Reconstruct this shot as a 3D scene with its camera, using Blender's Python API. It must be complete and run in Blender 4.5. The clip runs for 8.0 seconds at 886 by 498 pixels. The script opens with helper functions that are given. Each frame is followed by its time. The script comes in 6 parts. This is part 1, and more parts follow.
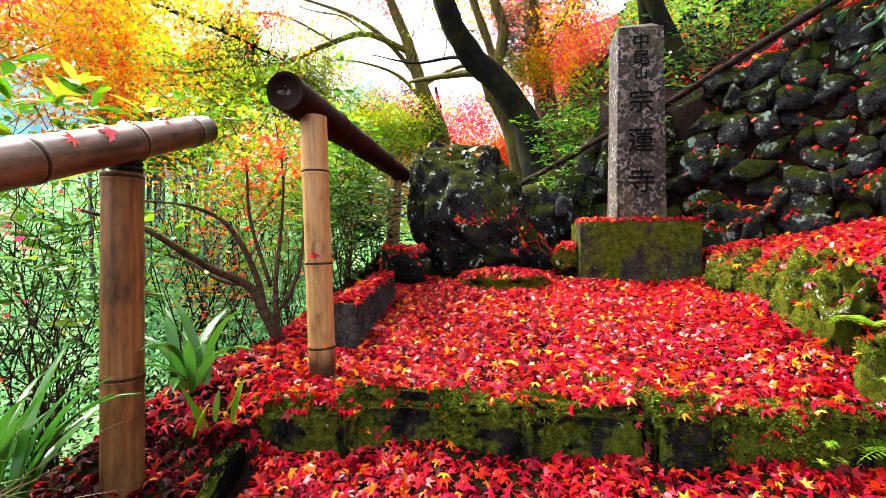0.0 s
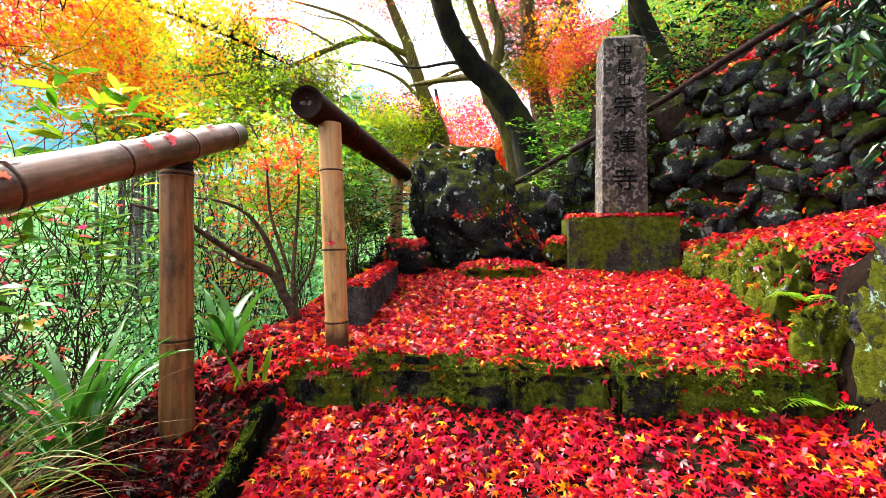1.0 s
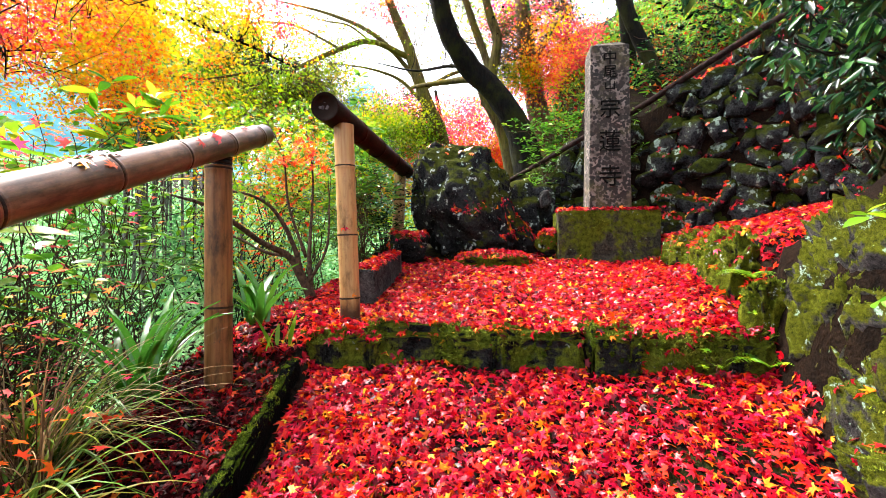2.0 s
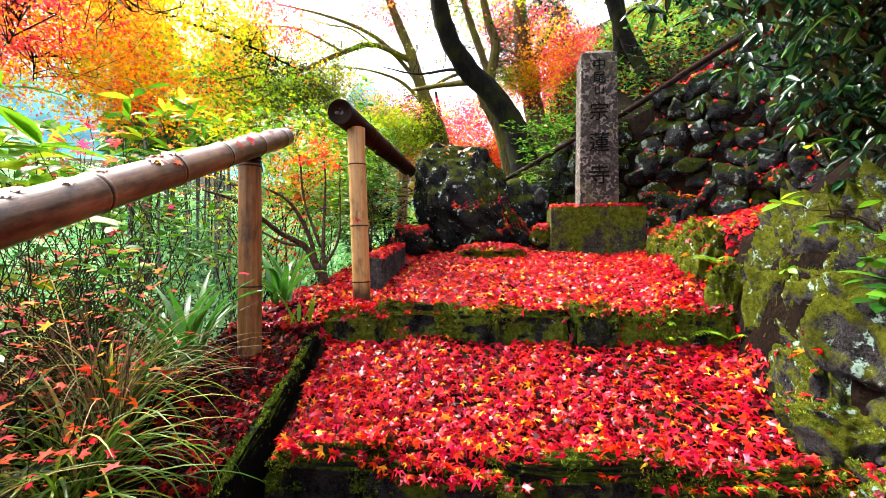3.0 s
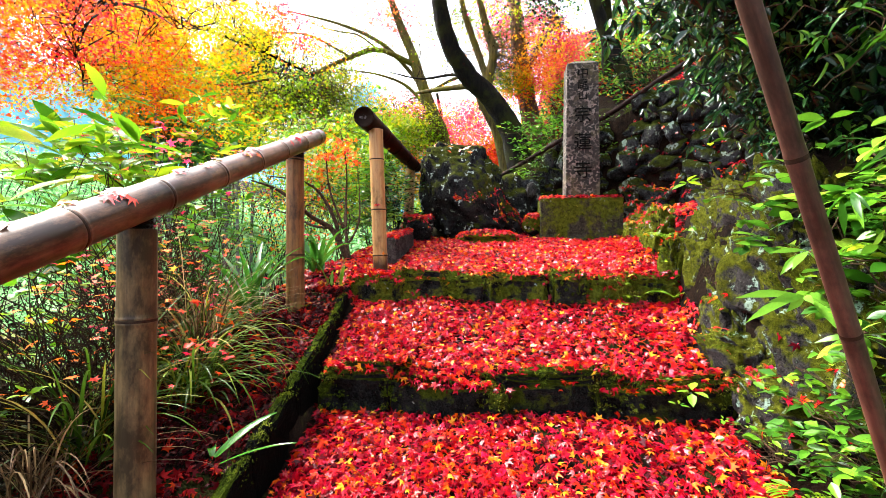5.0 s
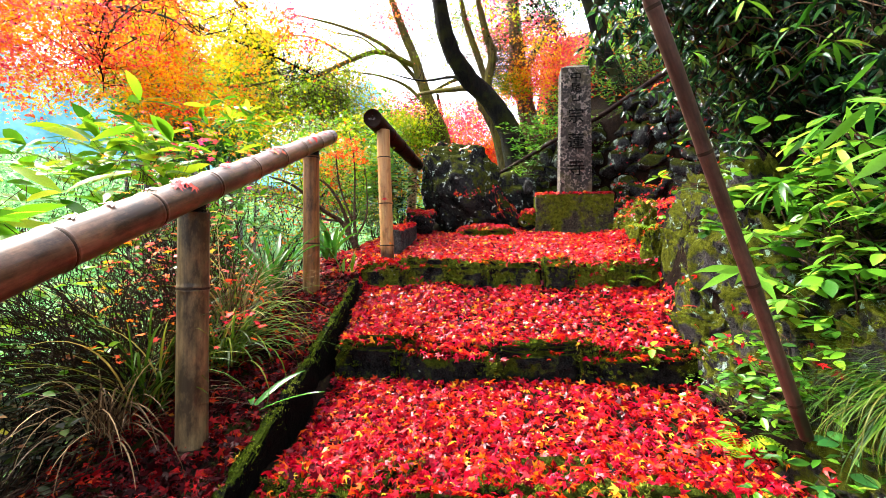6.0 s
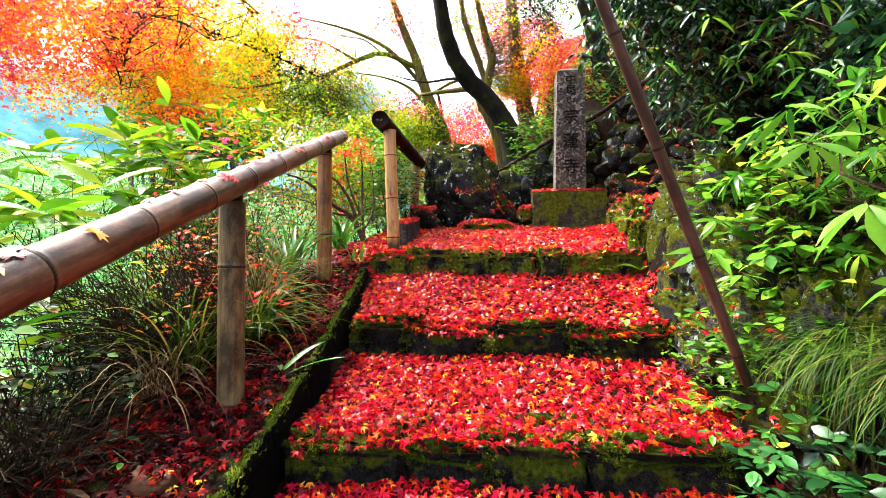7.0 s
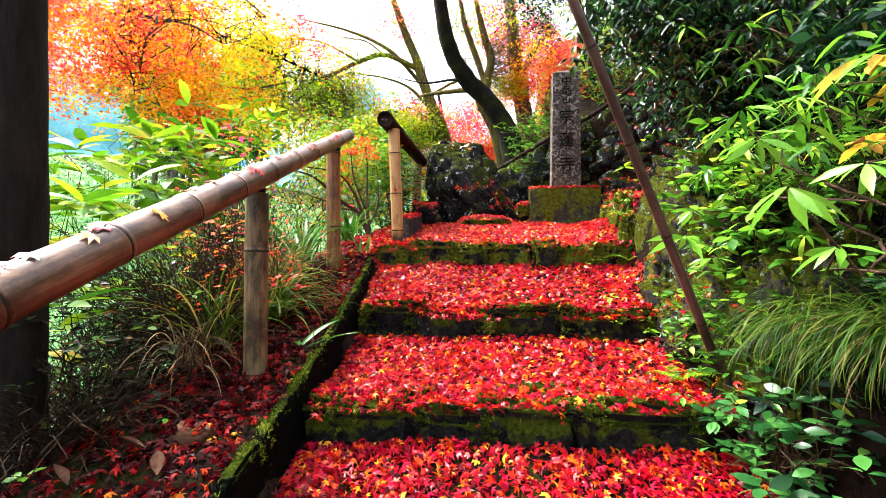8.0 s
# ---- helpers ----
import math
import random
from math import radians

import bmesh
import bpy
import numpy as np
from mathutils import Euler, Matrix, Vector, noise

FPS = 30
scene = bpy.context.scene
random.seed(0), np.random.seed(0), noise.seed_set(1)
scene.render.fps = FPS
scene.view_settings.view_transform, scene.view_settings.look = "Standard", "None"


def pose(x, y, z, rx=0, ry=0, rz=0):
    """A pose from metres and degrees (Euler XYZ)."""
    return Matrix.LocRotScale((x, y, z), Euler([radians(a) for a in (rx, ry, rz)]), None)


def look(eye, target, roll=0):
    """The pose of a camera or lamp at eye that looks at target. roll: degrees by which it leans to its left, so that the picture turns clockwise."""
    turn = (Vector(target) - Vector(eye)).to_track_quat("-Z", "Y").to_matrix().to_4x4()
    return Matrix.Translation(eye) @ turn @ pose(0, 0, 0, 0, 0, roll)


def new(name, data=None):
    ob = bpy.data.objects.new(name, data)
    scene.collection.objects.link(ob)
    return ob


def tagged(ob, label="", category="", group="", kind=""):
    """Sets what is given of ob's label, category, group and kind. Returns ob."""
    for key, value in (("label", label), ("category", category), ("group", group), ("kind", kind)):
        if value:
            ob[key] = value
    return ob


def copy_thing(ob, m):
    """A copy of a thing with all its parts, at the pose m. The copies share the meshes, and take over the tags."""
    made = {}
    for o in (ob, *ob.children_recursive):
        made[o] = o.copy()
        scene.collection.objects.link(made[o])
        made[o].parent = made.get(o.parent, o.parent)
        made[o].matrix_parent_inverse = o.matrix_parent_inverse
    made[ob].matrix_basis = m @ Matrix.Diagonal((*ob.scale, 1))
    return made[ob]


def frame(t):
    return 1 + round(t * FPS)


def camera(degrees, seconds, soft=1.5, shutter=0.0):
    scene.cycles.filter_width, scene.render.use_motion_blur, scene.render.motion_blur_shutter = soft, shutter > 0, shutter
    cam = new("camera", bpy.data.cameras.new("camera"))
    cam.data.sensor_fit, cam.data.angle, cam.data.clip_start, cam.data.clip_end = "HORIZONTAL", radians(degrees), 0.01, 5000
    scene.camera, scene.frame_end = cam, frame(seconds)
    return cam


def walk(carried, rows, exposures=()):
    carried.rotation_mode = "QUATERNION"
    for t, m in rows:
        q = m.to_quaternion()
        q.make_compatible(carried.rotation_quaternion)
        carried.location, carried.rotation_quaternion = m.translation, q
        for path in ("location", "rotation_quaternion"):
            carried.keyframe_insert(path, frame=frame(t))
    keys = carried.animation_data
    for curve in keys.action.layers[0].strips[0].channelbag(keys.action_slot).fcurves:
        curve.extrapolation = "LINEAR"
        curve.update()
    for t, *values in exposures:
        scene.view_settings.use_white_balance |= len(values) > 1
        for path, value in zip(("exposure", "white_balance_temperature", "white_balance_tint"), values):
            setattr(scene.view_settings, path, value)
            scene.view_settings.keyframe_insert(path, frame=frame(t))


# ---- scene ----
cam = camera(88.3, 8.0, 0.85)
METRES, EYE, TILT, LEAN, TURN = 2.3, 0.475, 0.0, 0.0, 0.0
ROWS = [
    (0.0, 0.0, 0.0, 0.0, 0.0, 0.0, -0.0),
    (0.5, 0.0015, -0.0624, -0.008, 0.01, 0.03, 0.01),
    (1.0, 0.0031, -0.1212, -0.0231, -0.0, 0.04, 0.02),
    (1.5, 0.0044, -0.1866, -0.0406, -0.01, 0.04, 0.03),
    (3.0, -0.0, -0.3771, -0.0819, -0.06, 0.03, -0.01),
    (3.5, -0.0033, -0.4399, -0.0961, -0.05, 0.02, -0.01),
    (4.0, -0.0069, -0.5071, -0.1128, -0.05, 0.03, 0.0),
    (4.5, -0.0093, -0.5672, -0.1279, -0.04, 0.02, 0.0),
    (6.0, -0.0182, -0.7554, -0.1743, -0.06, -0.01, -0.04),
    (6.5, -0.0216, -0.8123, -0.1885, -0.05, -0.01, -0.03),
    (7.0, -0.026, -0.8719, -0.2035, -0.05, -0.04, -0.03),
    (7.5, -0.0296, -0.9218, -0.217, -0.07, -0.05, -0.04),
    (8.0, -0.0318, -0.9711, -0.2318, -0.08, -0.05, -0.03),
]
walk(cam, [(t, pose(0, 0, EYE, TILT, LEAN, TURN) @ pose(METRES * x, METRES * y, METRES * z, 90 + pitch, roll, yaw)) for t, x, y, z, yaw, pitch, roll in ROWS])

# ---- world and light ----
EXPOSURE = 3.1
scene.view_settings.exposure = EXPOSURE
world = bpy.data.worlds.new("world")
scene.world = world
world.use_nodes = True
wn = world.node_tree
sky = wn.nodes.new("ShaderNodeTexSky")
sky.sky_type = "NISHITA"
sky.sun_disc = False
sky.sun_elevation = radians(53)
sky.sun_rotation = radians(-57)
sky.air_density, sky.dust_density, sky.ozone_density = 1.0, 5.0, 0.6
veil = wn.nodes.new("ShaderNodeHueSaturation")
veil.inputs["Saturation"].default_value = 0.44
wn.links.new(sky.outputs[0], veil.inputs["Color"])
wn.links.new(veil.outputs[0], wn.nodes["Background"].inputs[0])
wn.nodes["Background"].inputs[1].default_value = 0.12
sun = new("sun", bpy.data.lights.new("sun", "SUN"))
sun.data.energy, sun.data.angle, sun.data.color = 1.9, radians(25), (1.0, 0.96, 0.9)
sun.matrix_world = look((-5.2, 4.4, 8.4), (0, 1, 0))

# ---- helpers for meshes ----
rng = np.random.default_rng(7)


def mesh_from(name, verts, faces, smooth=True):
    """A mesh from an array of points and a list of face arrays, each of one corner count."""
    me = bpy.data.meshes.new(name)
    verts = np.asarray(verts, np.float32)
    faces = [np.asarray(f, np.int32) for f in faces if len(f)]
    counts = np.concatenate([np.full(len(f), f.shape[1], np.int32) for f in faces])
    loops = np.concatenate([f.ravel() for f in faces])
    me.vertices.add(len(verts))
    me.vertices.foreach_set("co", verts.ravel())
    me.loops.add(len(loops))
    me.loops.foreach_set("vertex_index", loops)
    me.polygons.add(len(counts))
    me.polygons.foreach_set("loop_start", np.concatenate([[0], np.cumsum(counts)[:-1]]).astype(np.int32))
    me.polygons.foreach_set("loop_total", counts)
    me.polygons.foreach_set("use_smooth", np.full(len(counts), smooth))
    me.update(calc_edges=True)
    me.validate()
    return me


class Build:
    """Gathers points and faces of one part."""

    def __init__(self):
        self.v, self.f, self.n = [], {}, 0

    def add(self, verts, faces):
        self.v.append(np.asarray(verts, float))
        for f in faces:
            f = np.asarray(f)
            if len(f):
                self.f.setdefault(f.shape[1], []).append(f + self.n)
        self.n += len(verts)

    def mesh(self, name, smooth=True):
        return mesh_from(name, np.concatenate(self.v), [np.concatenate(f) for f in self.f.values()], smooth)


def thing(name, at=(0, 0, 0), label="", category="", group="", kind=""):
    ob = new(name)
    ob.empty_display_size = 0.05
    ob.matrix_basis = Matrix.Translation(at)
    return tagged(ob, label, category, group, kind)


def part(name, me, material, parent=None, label="", place=None):
    """One mesh object; place is its pose in the world."""
    if isinstance(me, bmesh.types.BMesh):
        bm, me = me, bpy.data.meshes.new(name)
        bm.to_mesh(me)
        bm.free()
    if isinstance(me, Build):
        me = me.mesh(name)
    if material and not me.materials:
        me.materials.append(material)
    ob = new(name, me)
    if place is not None:
        ob.matrix_basis = place
    if parent is not None:
        m = parent.matrix_basis.copy()
        if parent.parent is not None:
            m = parent.parent.matrix_basis @ parent.matrix_parent_inverse @ m
        ob.parent = parent
        ob.matrix_parent_inverse = m.inverted()
    return tagged(ob, label)


def spline(points, n=24):
    """A smooth line through points, given as rows of any width."""
    p = np.asarray(points, float)
    p = np.vstack([2 * p[0] - p[1], p, 2 * p[-1] - p[-2]])
    out = []
    spans = len(p) - 3
    for u in np.linspace(0, spans - 1e-6, n):
        i, t = int(u), u - int(u)
        a, b, c, d = p[i:i + 4]
        out.append(0.5 * (2 * b + (c - a) * t + (2 * a - 5 * b + 4 * c - d) * t * t + (3 * b - a - 3 * c + d) * t ** 3))
    return np.array(out)


def tube(line, radii, sides=8, lump=0.0, seed=0):
    """A tapered tube along a line: points and faces, with closed ends."""
    line, radii = np.asarray(line, float), np.broadcast_to(np.asarray(radii, float), (len(line),))
    along = np.gradient(line, axis=0)
    along /= np.linalg.norm(along, axis=1)[:, None] + 1e-9
    ref = np.array([0.31, 0.83, 0.46]) if abs(along[:, 1]).mean() < 0.8 else np.array([0.9, 0.1, 0.4])
    u = np.cross(along, ref)
    u /= np.linalg.norm(u, axis=1)[:, None] + 1e-9
    w = np.cross(along, u)
    a = np.arange(sides) * 2 * np.pi / sides
    r = radii[:, None] * np.ones(sides)
    if lump:
        rr = np.random.default_rng(seed)
        r = r * (1 + lump * rr.normal(size=r.shape))
    v = line[:, None] + r[..., None] * (np.cos(a)[None, :, None] * u[:, None] + np.sin(a)[None, :, None] * w[:, None])
    n = len(line)
    i, j = np.meshgrid(np.arange(n - 1), np.arange(sides), indexing="ij")
    k = (j + 1) % sides
    q = np.stack([i * sides + j, i * sides + k, (i + 1) * sides + k, (i + 1) * sides + j], -1).reshape(-1, 4)
    v = np.vstack([v.reshape(-1, 3), line[:1], line[-1:]])
    s = np.arange(sides)
    e = (s + 1) % sides
    caps = np.vstack([np.stack([e, s, np.full(sides, n * sides)], -1), np.stack([(n - 1) * sides + s, (n - 1) * sides + e, np.full(sides, n * sides + 1)], -1)])
    return v, [q, caps]


def maple_shape(lobes=7, droop=0.12):
    """A maple leaf of unit span, stalk at the origin, pointing along y."""
    spread = {7: [-118, -80, -40, 0, 40, 80, 118], 5: [-100, -50, 0, 50, 100]}[lobes]
    length = {7: [0.32, 0.5, 0.62, 0.68, 0.62, 0.5, 0.32], 5: [0.42, 0.6, 0.68, 0.6, 0.42]}[lobes]
    pts = [(0.0, 0.0, 0.0)]
    for n, (a, l) in enumerate(zip(spread, length)):
        if n:
            m = radians((a + spread[n - 1]) / 2)
            pts.append((0.27 * math.sin(m), 0.27 * math.cos(m), 0.015))
        a = radians(a)
        pts.append((l * math.sin(a), l * math.cos(a), -droop * l))
    v = np.array(pts)
    v[:, 1] -= 0.1
    k = len(pts)
    f = np.array([(0, i + 1, i) for i in range(1, k - 1)])
    return v, [f]


def blade_shape(widths, length=1.0, bend=0.25, fold=0.15):
    """A leaf with a folded midrib: its half widths from stalk to tip, bent downwards."""
    n = len(widths)
    t = np.linspace(0, 1, n)
    y, z = t * length * (1 - 0.25 * bend * t), -bend * t * t * length
    v = []
    for k in range(n):
        w = widths[k]
        v += [(-w, y[k], z[k] + fold * w), (0, y[k], z[k]), (w, y[k], z[k] + fold * w)]
    f = []
    for k in range(n - 1):
        a = 3 * k
        f += [(a, a + 1, a + 4, a + 3), (a + 1, a + 2, a + 5, a + 4)]
    return np.array(v), [np.array(f)]


MAPLE7, MAPLE5 = maple_shape(7, 0.18), maple_shape(5, 0.1)
LANCE = blade_shape([0.01, 0.085, 0.1, 0.07, 0.0], 1, 0.25)
NARROW = blade_shape([0.01, 0.06, 0.075, 0.05, 0.0], 1, 0.35)
SASA = blade_shape([0.02, 0.11, 0.13, 0.09, 0.0], 1, 0.25)
OVAL = blade_shape([0.02, 0.2, 0.25, 0.17, 0.0], 1, 0.18)
MAPLE_FAR = (np.array([(0, -0.1, 0), (-0.44, 0.1, -.06), (-0.13, 0.2, 0), (0, 0.62, -.06), (0.13, 0.2, 0), (0.44, 0.08, -.06)]), [np.array([(0, 5, 4), (0, 4, 2), (4, 3, 2), (0, 2, 1)])])


def simple_leaf(w, fold=0.3, bend=0.12):
    """A leaf of two facets folded along the midrib."""
    return (np.array([(0, 0, 0), (-w, 0.36, fold * w), (-0.78 * w, 0.7, 0.8 * fold * w - bend * 0.5), (0, 1, -bend), (0.78 * w, 0.7, 0.8 * fold * w - bend * 0.5), (w, 0.36, fold * w)]),
            [np.array([(0, 3, 2, 1), (0, 5, 4, 3)])])


LANCE_LITE, OVAL_LITE = simple_leaf(0.11), simple_leaf(0.23)
SMALL = (np.array([(0, 0, 0), (-0.24, 0.45, 0.05), (0, 1, -0.08), (0.24, 0.45, 0.05)]), [np.array([(0, 3, 2, 1)])])


def frames_of(axis, normal):
    """Turns whose columns are side, axis and normal."""
    y = axis / (np.linalg.norm(axis, axis=1)[:, None] + 1e-9)
    x = np.cross(y, normal)
    x /= np.linalg.norm(x, axis=1)[:, None] + 1e-9
    z = np.cross(x, y)
    return np.stack([x, y, z], -1)


def strew(build, shape, at, axis, normal, size):
    """Lays many leaves of one shape: places, directions, normals and sizes as arrays."""
    v, faces = shape
    at = np.asarray(at, float)
    turn = frames_of(np.asarray(axis, float), np.asarray(normal, float))
    size = np.broadcast_to(np.asarray(size, float), (len(at),))
    pts = at[:, None] + size[:, None, None] * np.einsum("nij,vj->nvi", turn, v)
    shift = (np.arange(len(at)) * len(v))[:, None, None]
    build.add(pts.reshape(-1, 3), [(f[None] + shift).reshape(-1, f.shape[1]) for f in faces])


def lattice(p, seed):
    """Smooth value noise, -1 to 1, at an array of points."""
    c = np.floor(p).astype(np.int64)
    u = p - c
    u = u * u * u * (u * (6 * u - 15) + 10)
    total = np.zeros(len(p))
    for dx in (0, 1):
        for dy in (0, 1):
            for dz in (0, 1):
                h = (c[:, 0] + dx) * 374761393 + (c[:, 1] + dy) * 668265263 + (c[:, 2] + dz) * 2147483647 + int(seed * 1013) * 974711
                h = (h ^ (h >> 13)) * 1274126177 & 0xFFFFFFFF
                val = ((h ^ (h >> 16)) & 0xFFFF) / 32767.5 - 1
                w = (u[:, 0] if dx else 1 - u[:, 0]) * (u[:, 1] if dy else 1 - u[:, 1]) * (u[:, 2] if dz else 1 - u[:, 2])
                total += w * val
    return total


def noisy(p, scale, seed=0.0, octaves=4):
    """Fractal noise, about -1 to 1, at points."""
    p = np.asarray(p, float) * scale + 50.0
    return sum(lattice(p * 2.1 ** k, seed + k) * 0.52 ** k for k in range(octaves))


def ridged(p, scale, seed=0.0, octaves=5):
    """Sharp-edged noise, about -1 to 1: creases and crags."""
    p = np.asarray(p, float) * scale + 50.0
    return sum((0.5 - np.abs(lattice(p * 2.1 ** k, seed + k))) * 1.6 * 0.55 ** k for k in range(octaves))


# ---- materials ----
def nodes_of(name):
    m = bpy.data.materials.new(name)
    m.use_nodes = True
    t = m.node_tree
    return m, t, t.nodes["Principled BSDF"], t.nodes["Material Output"]


def add(t, kind, **values):
    n = t.nodes.new(kind)
    for k, v in values.items():
        n.inputs[k.replace("_", " ")].default_value = v
    return n


def ramp(t, source, stops, smooth=True):
    r = t.nodes.new("ShaderNodeValToRGB")
    r.color_ramp.interpolation = "LINEAR" if smooth else "CONSTANT"
    el = r.color_ramp.elements
    while len(el) < len(stops):
        el.new(0.5)
    for e, (p, c) in zip(el, stops):
        e.position = p
        e.color = (*c, 1) if len(c) == 3 else (c[0], c[0], c[0], 1)
    t.links.new(source, r.inputs[0])
    return r.outputs[0]


def mixed(t, factor, a, b, mode="MIX"):
    m = t.nodes.new("ShaderNodeMix")
    m.data_type, m.blend_type = "RGBA", mode
    for sock, val in ((m.inputs[0], factor), (m.inputs[6], a), (m.inputs[7], b)):
        if isinstance(val, bpy.types.NodeSocket):
            t.links.new(val, sock)
        elif isinstance(val, (int, float)):
            sock.default_value = val
        else:
            sock.default_value = (*val, 1)
    return m.outputs[2]


def math_node(t, op, a, b=None, clamp=False):
    m = t.nodes.new("ShaderNodeMath")
    m.operation, m.use_clamp = op, clamp
    for sock, val in zip(m.inputs, (a, b)):
        if isinstance(val, bpy.types.NodeSocket):
            t.links.new(val, sock)
        elif val is not None:
            sock.default_value = val
    return m.outputs[0]


def coords(t, space="Object", scale=(1, 1, 1)):
    c, m = t.nodes.new("ShaderNodeTexCoord"), t.nodes.new("ShaderNodeMapping")
    m.inputs["Scale"].default_value = scale
    if space == "World":
        g = t.nodes.new("ShaderNodeNewGeometry")
        t.links.new(g.outputs["Position"], m.inputs[0])
    else:
        t.links.new(c.outputs[space], m.inputs[0])
    return m.outputs[0]


def noise_tex(t, where, scale, detail=6, rough=0.6):
    n = add(t, "ShaderNodeTexNoise", Scale=scale, Detail=detail, Roughness=rough)
    t.links.new(where, n.inputs["Vector"])
    return n.outputs["Fac"]


def bump(t, bsdf, height, strength=0.5, distance=0.01):
    b = add(t, "ShaderNodeBump", Strength=strength, Distance=distance)
    t.links.new(height, b.inputs["Height"])
    t.links.new(b.outputs[0], bsdf.inputs["Normal"])


def leaf_material(name, stops, patch=None, patch_scale=1.5, shine=0.45, glow=0.4, mix=0.5, sheen=0.1):
    """Leaves: each its own tint out of the stops, drifting with larger patches; thin, so light passes through."""
    m, t, b, out = nodes_of(name)
    g = t.nodes.new("ShaderNodeNewGeometry")
    pick = g.outputs["Random Per Island"]
    if patch is not None:
        where = coords(t, "World")
        n = noise_tex(t, where, patch_scale, 2, 0.5)
        wide = math_node(t, "MULTIPLY_ADD", n, 3.4)
        wide.node.inputs[2].default_value = -1.2
        pick = math_node(t, "ADD", math_node(t, "MULTIPLY", pick, 1 - mix), math_node(t, "MULTIPLY", wide, mix), True)
    col = ramp(t, pick, stops)
    fine = noise_tex(t, coords(t, "World"), 120, 3)
    col = mixed(t, 0.35, col, ramp(t, fine, [(0.3, (0.45,) * 3), (0.7, (1.0,) * 3)]), "MULTIPLY")
    t.links.new(col, b.inputs["Base Color"])
    b.inputs["Roughness"].default_value = shine
    b.inputs["Specular IOR Level"].default_value = sheen
    tr = t.nodes.new("ShaderNodeBsdfTranslucent")
    t.links.new(col, tr.inputs[0])
    mx = t.nodes.new("ShaderNodeMixShader")
    mx.inputs[0].default_value = glow
    t.links.new(b.outputs[0], mx.inputs[1])
    t.links.new(tr.outputs[0], mx.inputs[2])
    t.links.new(mx.outputs[0], out.inputs[0])
    return m


def rock_material(name, dark, light, moss=((0.035, 0.05, 0.01), (0.12, 0.14, 0.02)), moss_from=0.1, moss_amount=0.55, lichen=0.62, lichen_colour=(0.42, 0.5, 0.44), wet=0.75, scale=1.0, spot=13.0):
    """Rough dark rock, moss where it faces up, pale lichen spots."""
    m, t, b, out = nodes_of(name)
    w = coords(t, "World", (scale,) * 3)
    rough_n = noise_tex(t, w, 9, 8, 0.7)
    fine = noise_tex(t, w, 60, 6, 0.7)
    speck = noise_tex(t, w, 150, 4, 0.7)
    col = mixed(t, ramp(t, mixed(t, 0.45, rough_n, fine), [(0.4, (0,)), (0.64, (1,))]), dark, light)
    col = mixed(t, 0.8, col, ramp(t, speck, [(0.38, (0.2,) * 3), (0.62, (1.0,) * 3)]), "MULTIPLY")
    g = t.nodes.new("ShaderNodeNewGeometry")
    xyz = t.nodes.new("ShaderNodeSeparateXYZ")
    t.links.new(g.outputs["Normal"], xyz.inputs[0])
    patches = noise_tex(t, w, 4.5, 7, 0.65)
    up = math_node(t, "ADD", math_node(t, "MULTIPLY", xyz.outputs[2], 0.28), patches)
    cover = ramp(t, up, [(0.5 + moss_from - 0.25 * moss_amount, (0,)), (0.58 + moss_from - 0.25 * moss_amount, (1,))])
    tuft = noise_tex(t, w, 170, 4, 0.6)
    tuft2 = noise_tex(t, w, 28, 4, 0.6)
    moss_col = mixed(t, ramp(t, mixed(t, 0.5, tuft, tuft2), [(0.35, (0,)), (0.65, (1,))]), moss[0], moss[1])
    col = mixed(t, cover, col, moss_col)
    spots = noise_tex(t, w, spot, 5, 0.7)
    pale = math_node(t, "MULTIPLY", ramp(t, spots, [(lichen, (0,)), (lichen + 0.035, (1,))]), ramp(t, fine, [(0.35, (0,)), (0.5, (1,))]))
    col = mixed(t, math_node(t, "MULTIPLY", pale, 0.85), col, lichen_colour)
    t.links.new(col, b.inputs["Base Color"])
    t.links.new(mixed(t, cover, (wet,) * 3, (0.95,) * 3), b.inputs["Roughness"])
    b.inputs["Specular IOR Level"].default_value = 0.03
    h = mixed(t, cover, mixed(t, 0.55, rough_n, fine), mixed(t, 0.5, tuft, tuft2))
    bump(t, b, h, 1.0, 0.035)
    return m


def bark_material(name, dark, light, moss=None, stretch=(10, 10, 2)):
    m, t, b, out = nodes_of(name)
    w = coords(t, "World", stretch)
    n = noise_tex(t, w, 2.2, 8, 0.7)
    col = mixed(t, ramp(t, n, [(0.35, (0,)), (0.65, (1,))]), dark, light)
    if moss:
        p = noise_tex(t, coords(t, "World"), 3.0, 6, 0.7)
        col = mixed(t, ramp(t, p, [(0.45, (0,)), (0.6, (1,))]), col, moss)
    t.links.new(col, b.inputs["Base Color"])
    b.inputs["Roughness"].default_value = 0.9
    b.inputs["Specular IOR Level"].default_value = 0.1
    bump(t, b, n, 0.8, 0.03)
    return m


